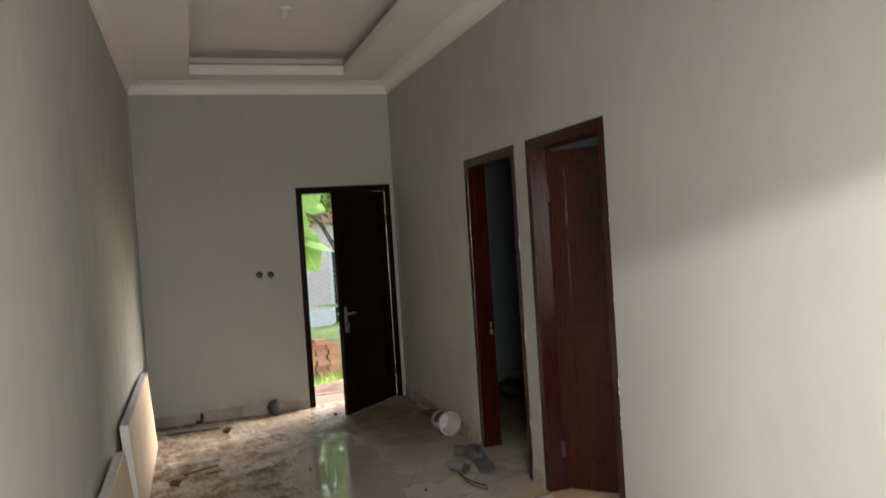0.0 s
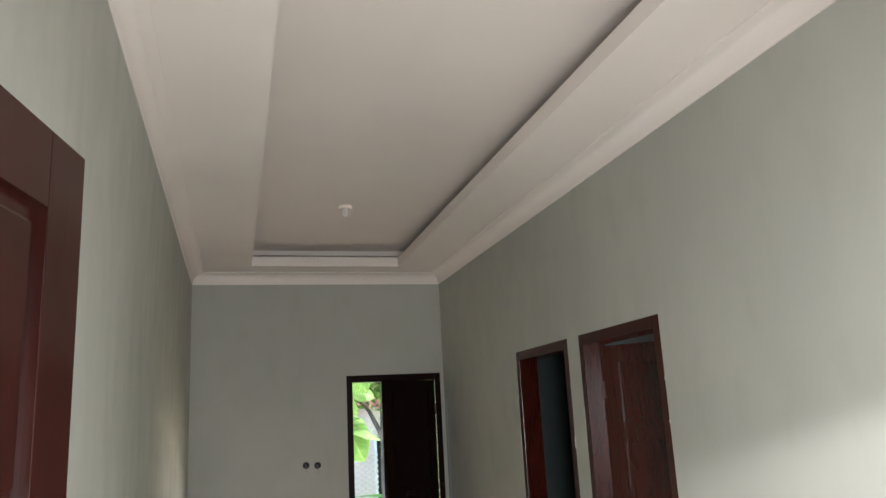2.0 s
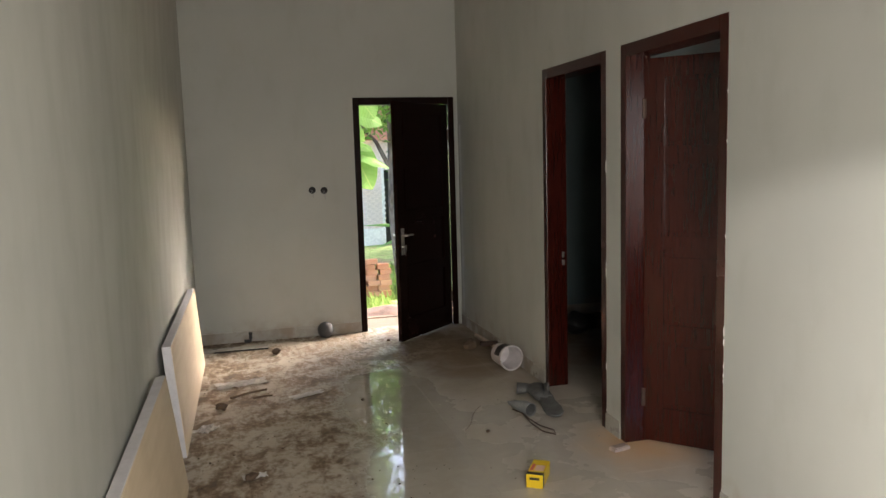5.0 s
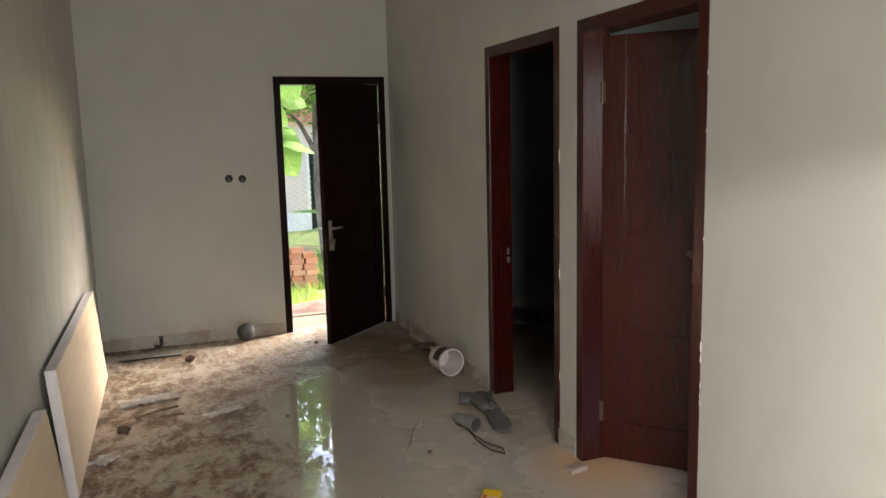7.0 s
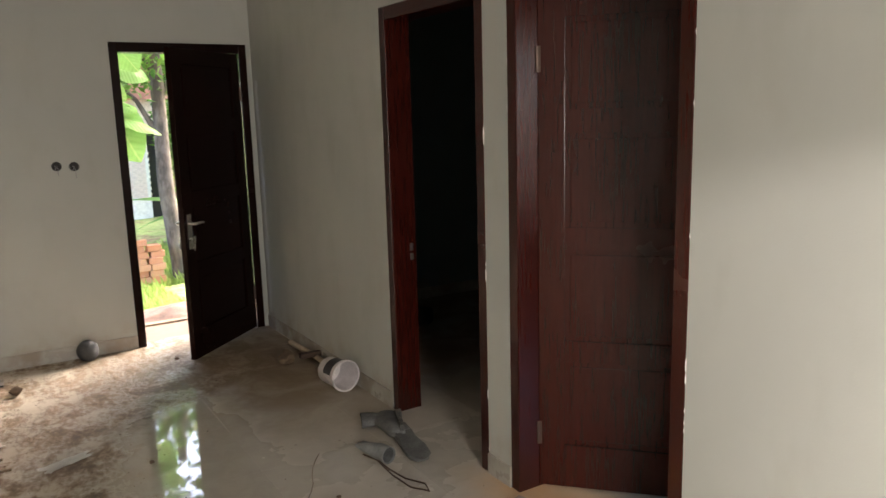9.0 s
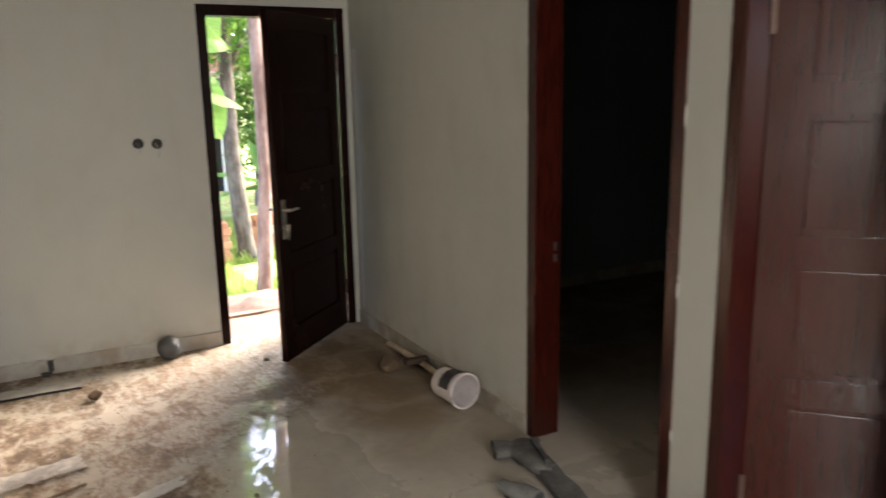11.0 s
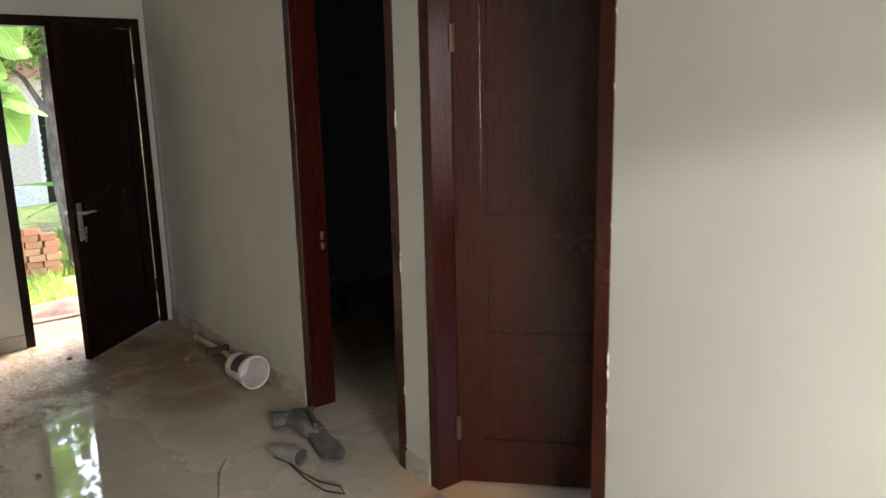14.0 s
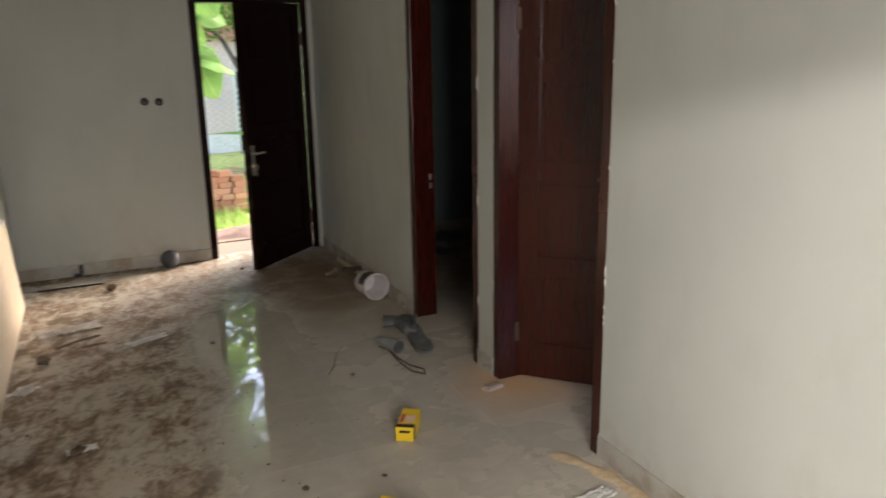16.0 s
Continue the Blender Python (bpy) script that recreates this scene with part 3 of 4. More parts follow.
door_leaf(door_4, 0.75, (1.70 - XL - FACE - 0.004, -0.008, 0), 180 + 79.5, 1, varnished_wood("brown_varnished_wood", (0.024, 0.0052, 0.0034), (0.012, 0.0028, 0.002)))

# ---- fittings ----


def wall_box(x, z, tail):
    """A round flush box without its cover, with loose wires."""
    t = thing("socket_box", pose(x, YB, z, 90), "open round electrical wall box with loose wires", "socket box", "wall boxes")
    part("ring", lathe([(0.026, -0.004), (0.031, -0.002), (0.031, 0.004), (0.026, 0.005)], 24), M_BLACK, t, smooth=True)
    # a flat near-black disc stands in for the shade inside the box
    part("cup", lathe([(0.0, 0.0005), (0.027, 0.0005)], 24), M_HOLE_SHADE, t)
    part("wire", joined(tube([(0.0, 0, 0.002), (0.006, -0.018, 0.020), (0.004, -0.042, 0.016), (0.006, -0.05 - tail, 0.010)], 0.0022, 8),
                        tube([(-0.01, 0.005, 0.002), (-0.006, -0.012, 0.022), (-0.014, -0.030, 0.014)], 0.0022, 8)), M_WIRE, t, "short grey wires", smooth=True)


wall_box(0.925, 1.322, 0.012)
wall_box(1.030, 1.316, 0.030)

lamp = thing("ceiling_lamp_holder", pose(1.105, 6.45, ZU), "white plastic ceiling lamp holder without a bulb", "lamp holder")
part("base", lathe([(0.0, 0.0), (0.052, 0.0), (0.052, -0.012), (0.044, -0.022), (0.0, -0.022)], 28), M_WHITE_PLASTIC, lamp, smooth=True)
part("socket", lathe([(0.024, -0.022), (0.027, -0.05), (0.027, -0.075), (0.020, -0.075), (0.018, -0.045), (0.0, -0.045)], 24), M_WHITE_PLASTIC, lamp, smooth=True)

# ---- things in the hall ----


def leaning_panel(y0, y1, foot, height, lean, label):
    """A thick plywood panel with a white edge band that leans on the long wall."""
    t = thing("plywood_panel", pose(XL + foot, y0, 0.002, 0, -lean, 0), label, "panel", "plywood panels")
    w = y1 - y0
    th = 0.046
    part("core", solid((-th, 0, 0, w, 0, height), bevel=0.002), M_PLY_EDGE, t, "white edged core")
    part("face", solid((0.0, 0.003, 0.004, w - 0.004, 0.004, height - 0.004)), M_PLY, t, "pale plywood face")
    return t


leaning_panel(5.47, 7.42, 0.080, 0.622, 4.0, "thick pale plywood panel leaning on the wall")
leaning_panel(3.12, 5.07, 0.115, 0.578, 7.0, "pale plywood panel with knots leaning on the wall")

# a bucket lying on its side
bucket = thing("paint_bucket", Matrix.Translation((2.178, 6.44, 0.0965)) @ Matrix.Rotation(radians(8), 4, "Z") @ Matrix.Rotation(radians(88), 4, "X") @ Matrix.Diagonal((0.80, 0.80, 0.84, 1)), "dirty white plastic paint bucket lying on its side by the wall", "bucket")
part("body", lathe([(0.0, -0.235), (0.093, -0.235), (0.097, -0.228), (0.110, -0.02), (0.118, -0.02), (0.118, 0.0), (0.107, 0.0), (0.106, -0.02), (0.092, -0.222), (0.0, -0.222)], 36), M_BUCKET, bucket, smooth=True)
bm = lathe([(0.1035 + 0.0010, -0.150), (0.1095 + 0.0010, -0.045)], 36)
bmesh.ops.delete(bm, geom=[f for f in bm.faces if f.calc_center_median().y < 0.02], context="FACES")
part("printed_band", bm, M_BLACK_PRINT, bucket, "dark printed label band", smooth=True)
part("bail", tube([(0.117 * math.cos(a), 0.117 * math.sin(a) * 0.96, 0.004 + 0.02 * math.sin(a)) for a in [math.pi * (1 + i / 14) for i in range(15)]], 0.0022, 8), M_CHROME, bucket, "thin wire bail", smooth=True)

# a hoe by the wall
hoe = thing("hoe", pose(2.235, 7.52, 0.022, 0, 0, 0), "short hoe with a worn wooden handle lying by the wall", "hoe")
part("shaft", tube([(0.0, 0, 0), (0.010, -0.45, 0.012), (0.004, -0.92, 0.002)], 0.019, 12, 0.9), M_HANDLE, hoe, smooth=True)
bm = solid((-0.10, 0.05, -0.47, -0.425, 0.018, 0.050), bevel=0.006)
part("blade", roughen(bm, 0.006, 18), M_IRON, hoe, "rusty iron head")

# clods and rubble
def clod(x, y, size, flat, seed, name="clod", mat=None, label="dark clod of soil on the floor", cat="clod"):
    b = bmesh.new()
    bmesh.ops.create_icosphere(b, subdivisions=3, radius=size, matrix=Matrix.Diagonal((1.2, 0.9, flat, 1)))
    roughen(b, size * 0.45, 1.1 / size, seed)
    low = min(v.co.z for v in b.verts)
    return single(name, b, mat or M_CLOD, pose(x, y, -low + 0.001, 0, 0, seed * 50), label, cat, "clods on the floor", smooth=True)


clod(2.055, 7.12, 0.062, 0.75, 1.3, "rubble_lump", M_STICK, "brown lump of dried mortar by the hoe", "rubble")
clod(0.518, 7.55, 0.036, 0.7, 2.1)
clod(0.125, 6.22, 0.034, 0.55, 3.4)
clod(0.30, 5.05, 0.028, 0.6, 4.2)
clod(1.02, 6.12, 0.012, 0.6, 5.5)
clod(1.48, 7.66, 0.016, 0.7, 6.1)
clod(1.62, 5.30, 0.010, 0.6, 7.7)
clod(1.11, 4.35, 0.013, 0.5, 8.8)
clod(1.42, 4.30, 0.011, 0.5, 9.3)

b = bmesh.new()
bmesh.ops.create_uvsphere(b, u_segments=32, v_segments=20, radius=0.072)
single("ball", roughen(b, 0.003, 14), M_BALL, pose(0.975, 8.02, 0.072), "dark grey rubber ball against the skirting", "ball", smooth=True)

# small pieces by the end wall
b = joined(tube([(0.0, 0, 0.016), (0.04, 0, 0.016), (0.052, 0, 0.022), (0.056, 0, 0.035), (0.056, 0, 0.085)], 0.015, 12), solid((0.04, 0.072, -0.017, 0.017, 0.075, 0.095), bevel=0.004))
single("pipe_elbow", b, M_BLACK, pose(0.265, 8.07, 0.001), "black plastic pipe elbow by the skirting", "pipe elbow", smooth=True)
single("tile_strip", roughen(solid((0, 0.56, 0, 0.13, 0, 0.010), bevel=0.002), 0.001, 9), M_SKIRT, pose(-0.098, 7.795, 0.001, 0, 0, -2), "grey offcut of skirting tile on the floor", "tile offcut")
single("rod", tube([(0, 0, 0), (0.20, 0.004, 0.001), (0.44, -0.002, 0)], 0.006, 8), M_BLACK, pose(0.02, 7.775, 0.007), "thin dark rod on the floor", "rod", smooth=True)


def sheet(w, h, seed, rise, edge=0.25):
    """A torn crumpled sheet with real thickness."""
    b = bmesh.new()
    n = 15
    grid = [[b.verts.new(((i / n - 0.5) * w * (1 + edge * noise.noise(Vector((seed, j * 0.35, 1)))), (j / n - 0.5) * h * (1 + edge * noise.noise(Vector((i * 0.35, seed, 2)))),
                          rise * (0.5 + 0.5 * noise.noise(Vector((i * 0.35 + seed, j * 0.35, 0)))) + rise * 0.35 * noise.noise(Vector((i * 0.9, j * 0.9, seed))) + rise * 0.25)) for i in range(n + 1)] for j in range(n + 1)]
    for j in range(n):
        for i in range(n):
            b.faces.new((grid[j][i], grid[j][i + 1], grid[j + 1][i + 1], grid[j + 1][i]))
    low = min(v.co.z for v in b.verts)
    for v in b.verts:
        v.co.z += 0.002 - low
    bmesh.ops.solidify(b, geom=b.faces[:], thickness=0.0012)
    return b


single("paper_scrap", sheet(0.22, 0.085, 1.5, 0.014), M_PAPER, pose(0.68, 6.36, 0.001, 0, 0, 24), "crumpled scrap of white paper", "paper", smooth=True)
single("plastic_wrap", sheet(0.36, 0.14, 4.1, 0.028), M_FILM, pose(0.245, 6.76, 0.001, 0, 0, 12), "crumpled cloudy plastic wrapping on the mud", "wrapping", smooth=True)
single("plastic_scrap", sheet(0.13, 0.10, 6.4, 0.03), M_FILM, pose(0.05, 5.86, 0.001, 0, 0, 50), "small cloudy scrap of plastic film by the panel", "wrapping", smooth=True)
single("paper_scrap", sheet(0.12, 0.06, 7.9, 0.02), M_PAPER, pose(0.315, 5.08, 0.001, 0, 0, 8), "small dirty scrap of paper", "paper", smooth=True)
single("paper_scrap", sheet(0.17, 0.08, 9.2, 0.025), M_PAPER, pose(2.08, 3.79, 0.001, 0, 0, 12), "crumpled white paper by the skirting", "paper", smooth=True)
single("stick", roughen(tube([(0, 0, 0), (0.13, 0.005, 0.004), (0.27, 0, 0)], 0.009, 8, 0.7), 0.002, 30), M_STICK, pose(0.175, 6.45, 0.010, 0, 0, 27), "dark broken stick on the muddy floor", "stick", smooth=True)
single("stick", roughen(tube([(0, 0, 0), (0.07, 0.004, 0.003), (0.13, 0, 0)], 0.007, 8, 0.7), 0.002, 30, 3), M_STICK, pose(0.32, 6.40, 0.008, 0, 0, 10), "short bit of dark stick", "stick", smooth=True)
single("twig", tube([(0, 0, 0), (0.022, 0.07, 0.002), (0.035, 0.14, 0.002), (0.036, 0.22, 0.001), (0.045, 0.30, 0.001), (0.062, 0.37, 0.001), (0.085, 0.44, 0)], 0.0018, 6), M_STICK, pose(1.50, 5.36, 0.004, 0, 0, -18), "thin dark twig on the tiles", "twig", smooth=True)
b = joined(solid((-0.052, 0.052, -0.026, 0.026, 0, 0.018), bevel=0.003), solid((-0.046, 0.044, -0.021, 0.022, 0.0185, 0.024), bevel=0.002))
single("brick_offcut", roughen(b, 0.002, 30), plain("dusty_pink_mortar", (0.40, 0.32, 0.28), 0.9), pose(2.205, 4.83, 0.001, 0, 0, 14), "small dusty broken piece of brick", "brick piece")


def boot(m, label, upper_len, folded):
    """A rubber boot: a sole with heel, a rounded foot and an open shaft. It stands along z with the toe to +x."""
    t = thing("rubber_boot", m, label, "boot", "pair of boots")
    steps = 20
    foot = [(-0.085, 0.030, 0.034), (-0.075, 0.040, 0.055), (-0.03, 0.041, 0.075), (0.04, 0.043, 0.062), (0.10, 0.048, 0.048), (0.16, 0.045, 0.040), (0.19, 0.030, 0.030), (0.20, 0.010, 0.014)]
    b = bmesh.new()
    rings = [[b.verts.new((x, w * math.cos(2 * math.pi * i / steps), h + h * math.sin(2 * math.pi * i / steps) * 0.95 + 0.012)) for i in range(steps)] for x, w, h in foot]
    for p, r in zip(rings, rings[1:]):
        for i in range(steps):
            b.faces.new((p[i], p[(i + 1) % steps], r[(i + 1) % steps], r[i]))
    b.faces.new(rings[0][::-1])
    b.faces.new(rings[-1])
    part("foot", b, M_RUBBER, t, smooth=True)
    sh = lathe([(0.046, 0.05), (0.050, 0.12), (0.058, 0.05 + upper_len * 0.6), (0.064, 0.05 + upper_len), (0.061, 0.05 + upper_len), (0.055, 0.05 + upper_len * 0.6), (0.045, 0.10), (0.0, 0.08)], 28)
    part("shaft", moved(roughen(sh, 0.004, 9), pose(-0.035, 0, 0) @ Matrix.Diagonal((1.12, folded, 1, 1))), M_RUBBER, t, smooth=True)
    sole = bmesh.new()
    outline = [(-0.095, 0.0), (-0.085, 0.032), (-0.03, 0.040), (0.03, 0.036), (0.10, 0.050), (0.17, 0.046), (0.205, 0.020), (0.212, 0.0)]
    ring = outline + [(x, -y) for x, y in outline[-2:0:-1]]
    lo = [sole.verts.new((x, y, 0.0)) for x, y in ring]
    hi = [sole.verts.new((x, y, 0.020)) for x, y in ring]
    sole.faces.new(lo[::-1])
    sole.faces.new(hi)
    for i in range(len(ring)):
        sole.faces.new((lo[i], lo[(i + 1) % len(ring)], hi[(i + 1) % len(ring)], hi[i]))
    part("sole", sole, M_RUBBER, t, "ribbed rubber sole")
    part("heel", solid((-0.09, -0.03, -0.034, 0.034, -0.014, 0.0), bevel=0.004), M_RUBBER, t)
    return t


def lying(x, y, z, along, twist):
    """A boot laid on its side: the shaft points along the ground at the angle given."""
    return Matrix.Translation((x, y, z)) @ Matrix.Rotation(radians(along), 4, "Z") @ Matrix.Rotation(radians(90), 4, "Y") @ Matrix.Rotation(radians(twist), 4, "Z")


boot(Matrix.Translation((2.20, 5.82, 0.040)) @ Matrix.Diagonal((1, 1, 0.72, 1)) @ lying(0, 0, 0, 158, 92), "dusty grey rubber boot lying on its side", 0.15, 0.75)
boot(pose(2.12, 5.62, 0.050, 180, 4, -100) @ Matrix.Diagonal((1.25, 1.15, 0.36, 1)), "dusty grey rubber boot lying with the sole up", 0.01, 0.6)

pipe = thing("pipe_offcut", Matrix.Translation((1.95, 5.47, 0.042)) @ Matrix.Rotation(radians(14), 4, "Z") @ Matrix.Rotation(radians(-91), 4, "X") @ Matrix.Scale(0.77, 4), "short grey plastic pipe with a slanting cut on the floor", "pipe")
b = lathe([(0.053, 0.0), (0.052, 0.09), (0.045, 0.18), (0.034, 0.285), (0.031, 0.285), (0.042, 0.18), (0.049, 0.09), (0.049, 0.0), (0.053, 0.0)], 32)
# the cut: the far end narrows to a tongue along the floor
for v in b.verts:
    if v.co.y < -0.01 and v.co.z > 0.12:
        v.co.y *= max(0.1, 1 - (v.co.z - 0.12) * 5.5)
part("shell", b, M_RUBBER_LIGHT, pipe, smooth=True)
# the lining's darker grey paints the shade inside the mouth
part("inside", lathe([(0.0475, 0.012), (0.0475, 0.085), (0.030, 0.16), (0.0, 0.16)], 28), M_RUBBER, pipe, "inside in a darker grey that stands in for shade", smooth=True)
single("wire_loop", tube([(0, 0, 0.002), (0.02, -0.12, 0.012), (0.015, -0.30, 0.006), (0.03, -0.46, 0.004), (0.085, -0.54, 0.003), (0.10, -0.47, 0.006), (0.045, -0.38, 0.010), (0.02, -0.26, 0.016), (0.022, -0.10, 0.014)], 0.004, 8), M_IRON,
       pose(1.888, 5.62, 0.003) @ Matrix.Diagonal((0.95, 0.9, 1, 1)), "dark bent wire with a loop at its end", "wire", smooth=True)


def card_box(m, label):
    t = thing("small_box", m, label, "box", "yellow boxes")
    l, w, h = 0.185, 0.080, 0.066
    part("carton", solid((-w / 2, w / 2, 0, l, 0, h), bevel=0.0015), M_YELLOW, t)
    part("end_band", solid((-w / 2 - 0.0006, w / 2 + 0.0006, 0.004, 0.032, 0.002, h + 0.0008)), M_BLACK_PRINT, t, "black printed band")
    part("picture", solid((-0.012, 0.032, 0.052, 0.118, h - 0.001, h + 0.0009)), M_PINK_PRINT, t, "small pinkish printed picture")
    part("mark", solid((-0.033, -0.018, 0.050, 0.128, h - 0.001, h + 0.0009)), M_RED_PRINT, t, "red printed stripe")
    part("caption", solid((-0.024, 0.024, -0.0007, 0.001, 0.040, 0.052)), M_BLACK_PRINT, t, "dark bar of print")
    return t


card_box(pose(1.602, 4.53, 0.001, 0, 0, -33), "small yellow printed card box lying on the tiles")
card_box(pose(1.44, 3.93, 0.001, 0, 0, 48), "small yellow card box with torn flap on the tiles")

# sand swept against the skirting
b = bmesh.new()
rows = []
for j in range(41):
    yy = 3.1 + j * 0.026
    half = 0.035 + 0.03 * noise.noise(Vector((j * 0.3, 2, 5)))
    cx = 2.225 - 0.02 * math.sin(j * 0.2) - max(0, yy - 3.95) * 0.35
    rows.append([b.verts.new((cx + (i / 6 - 0.5) * 2 * half, yy, 0.0015 + 0.012 * math.sin(math.pi * i / 6) * (0.6 + 0.4 * noise.noise(Vector((i * 0.7, j * 0.5, 1)))))) for i in range(7)])
for p, r in zip(rows, rows[1:]):
    for i in range(6):
        b.faces.new((p[i], p[i + 1], r[i + 1], r[i]))
single("sand_streak", b, M_SAND, pose(0, 0, 0), "streak of pale dry sand along the skirting", "sand", kind="stuff", smooth=True)

# crumbs of mud in the trodden strip
rng = random.Random(7)
verts, faces = [], []
for _ in range(620):
    yy = rng.uniform(4.2, 8.05)
    lim = 1.15 if yy < 6.6 else 1.15 + (yy - 6.6) * 0.75
    xx = rng.uniform(-0.05, lim) if rng.random() < 0.88 else rng.uniform(-0.05, 2.2)
    if noise.noise(Vector((xx * 2.2, yy * 2.2, 3))) < -0.12:
        continue
    s = rng.uniform(0.002, 0.006) * (1.8 if rng.random() < 0.06 else 1)
    k = len(verts)
    for dx, dy, dz in ((1, 0, 0), (-0.5, 0.8, 0), (-0.5, -0.8, 0), (0.1, 0, 0.9)):
        verts.append((xx + s * dx * rng.uniform(0.7, 1.3), yy + s * dy * rng.uniform(0.7, 1.3), 0.0005 + s * dz * rng.uniform(0.5, 1.1)))
    faces += [(k, k + 1, k + 3), (k + 1, k + 2, k + 3), (k + 2, k, k + 3), (k, k + 2, k + 1)]
data = bpy.data.meshes.new("mud_crumbs")
data.from_pydata(verts, [], faces)
data.materials.append(M_CLOD)
tagged(new("mud_crumbs", data), "scattered crumbs of brown mud on the tiles", "mud", kind="stuff")

# dark bag in the side room
b = bmesh.new()
bmesh.ops.create_icosphere(b, subdivisions=4, radius=0.15, matrix=Matrix.Diagonal((1.15, 0.9, 0.62, 1)))
roughen(b, 0.05, 9, 2.0)
low = min(v.co.z for v in b.verts)
single("sack", b, M_BLACK, pose(3.10, 7.30, -low + 0.001), "crumpled black plastic sack on the floor", "sack", smooth=True)

# ---- garden ----
GZ = -1.0


def ground_height(x, y):
    s = min(1, max(0, (y - 9.35) / 1.9))
    s = s * s * (3 - 2 * s)
    h = -0.10 + (GZ + 0.10) * s if y > 8 else -0.10
    if y > 8.3:
        h += 0.05 * noise.noise(Vector((x * 0.9, y * 0.9, 0))) * (1 if y > 9 else 0.3)
    return h


b = bmesh.new()
xs = [-400, -120, -40, -15, -6] + [-3 + i * 0.35 for i in range(40)] + [14, 22, 40, 120, 400]
ys = [-400, -120, -40, -12, -3, 0.5, 4, 8.0, 8.27] + [8.5 + i * 0.28 for i in range(60)] + [28, 36, 60, 140, 400]
grid = [[b.verts.new((x, y, ground_height(x, y) if y < 30 else GZ)) for x in xs] for y in ys]
for p, r in zip(grid, grid[1:]):
    for i in range(len(xs) - 1):
        b.faces.new((p[i], p[i + 1], r[i + 1], r[i]))
setting("ground", b, M_GROUND, "garden ground of bare soil and patchy grass", "ground")

setting("pavement_front", solid((-3.5, 6.5, -4.5, YF - T, -0.12, -0.006), bevel=0.004), M_CONCRETE, "pale concrete forecourt before the front door", "pavement")
# doorstep and dug soil
setting("pavement_step", roughen(solid((0.9, 2.7, YB + T, 8.72, -0.11, -0.012), bevel=0.006), 0.004, 6), M_STEP, "pale wet concrete step behind the back door", "step")
b = bmesh.new()
n = 44
grid = []
for j in range(n + 1):
    row = []
    for i in range(n + 1):
        x, y = 0.6 + 2.6 * i / n, 8.70 + 0.95 * j / n
        e = math.sin(math.pi * i / n) * math.sin(math.pi * j / n)
        row.append(b.verts.new((x, y, -0.13 + 0.115 * e ** 0.5 + 0.05 * e * noise.fractal(Vector((x * 3, y * 4, 0)), 0.8, 2.2, 5))))
    grid.append(row)
for p, r in zip(grid, grid[1:]):
    for i in range(n):
        b.faces.new((p[i], p[i + 1], r[i + 1], r[i]))
single("soil_heap", b, M_SOIL, pose(0, 0, 0), "low heap of pinkish dug soil behind the step", "soil heap", kind="stuff", smooth=True)
single("plank", roughen(solid((0, 0.75, -0.04, 0.04, 0, 0.022), bevel=0.003), 0.004, 7), M_STICK, pose(1.42, 8.86, -0.045, 0, 2, 9), "dark weathered plank lying on the soil", "plank")


def bamboo(x, y, length, turn, z, label):
    p = [(length * i / 16, 0.02 * math.sin(i * 0.5), 0.0) for i in range(17)]
    single("bamboo_pole", tube(p, 0.035, 10, 0.85), M_BAMBOO, pose(x, y, z, 0, 0, turn), label, "pole", "poles on the ground", smooth=True)


for x, y, l, turn in ((1.6, 12.0, 2.6, 4), (1.7, 11.75, 2.4, -3), (1.9, 12.15, 2.2, 9)):
    bamboo(x, y, l, turn, GZ + 0.055, "dry bamboo pole lying on the ground by the tree")

# bricks stacked on edge
brick_mesh = mesh_of("brick", solid((-0.105, 0.105, -0.05, 0.05, 0, 0.095), bevel=0.005), M_BRICK)


def brick_stack(x0, y0, columns, rows_up, deep, seed, label):
    t = thing("brick_stack", pose(x0, y0, ground_height(x0, y0) - 0.02), label, "bricks", "brick stacks")
    r = random.Random(seed)
    for j in range(rows_up):
        for i in range(columns):
            for k in range(deep):
                if j == rows_up - 1 and r.random() < 0.4:
                    continue
                ob = new("brick", brick_mesh)
                ob.parent = t
                ob.matrix_basis = pose(i * 0.223 + r.uniform(-0.02, 0.02) + (j % 2) * 0.04, k * 0.12 + r.uniform(-0.03, 0.02), j * 0.0985, r.uniform(-0.5, 0.5), r.uniform(-1, 1), r.uniform(-8, 8))
    return t


brick_stack(2.02, 14.85, 4, 8, 2, 3, "stack of old red clay bricks on the grass")
brick_stack(3.22, 15.5, 5, 7, 2, 5, "stack of red clay bricks behind the trees")


def blade_leaf(length, width, droop, fold=0.25, n=9, m_across=4):
    """A broad leaf along +x with a folded midrib, a wavy rim and a hanging tip."""
    b = bmesh.new()
    rows_l = []
    for i in range(n + 1):
        u = i / n
        w = width * 0.5 * math.sin(math.pi * min(1, 0.06 + 0.94 * u) ** 0.8) ** 0.75 + 0.002
        x = length * u
        z = -droop * length * u * u
        row = []
        for j in range(m_across + 1):
            v = 2 * j / m_across - 1
            row.append(b.verts.new((x, v * w, z - fold * abs(v) ** 1.3 * w + 0.02 * width * math.sin(u * 13 + v * 2))))
        rows_l.append(row)
    for p, r in zip(rows_l, rows_l[1:]):
        for j in range(m_across):
            b.faces.new((p[j], p[j + 1], r[j + 1], r[j]))
    bmesh.ops.solidify(b, geom=b.faces[:], thickness=0.0015)
    return b


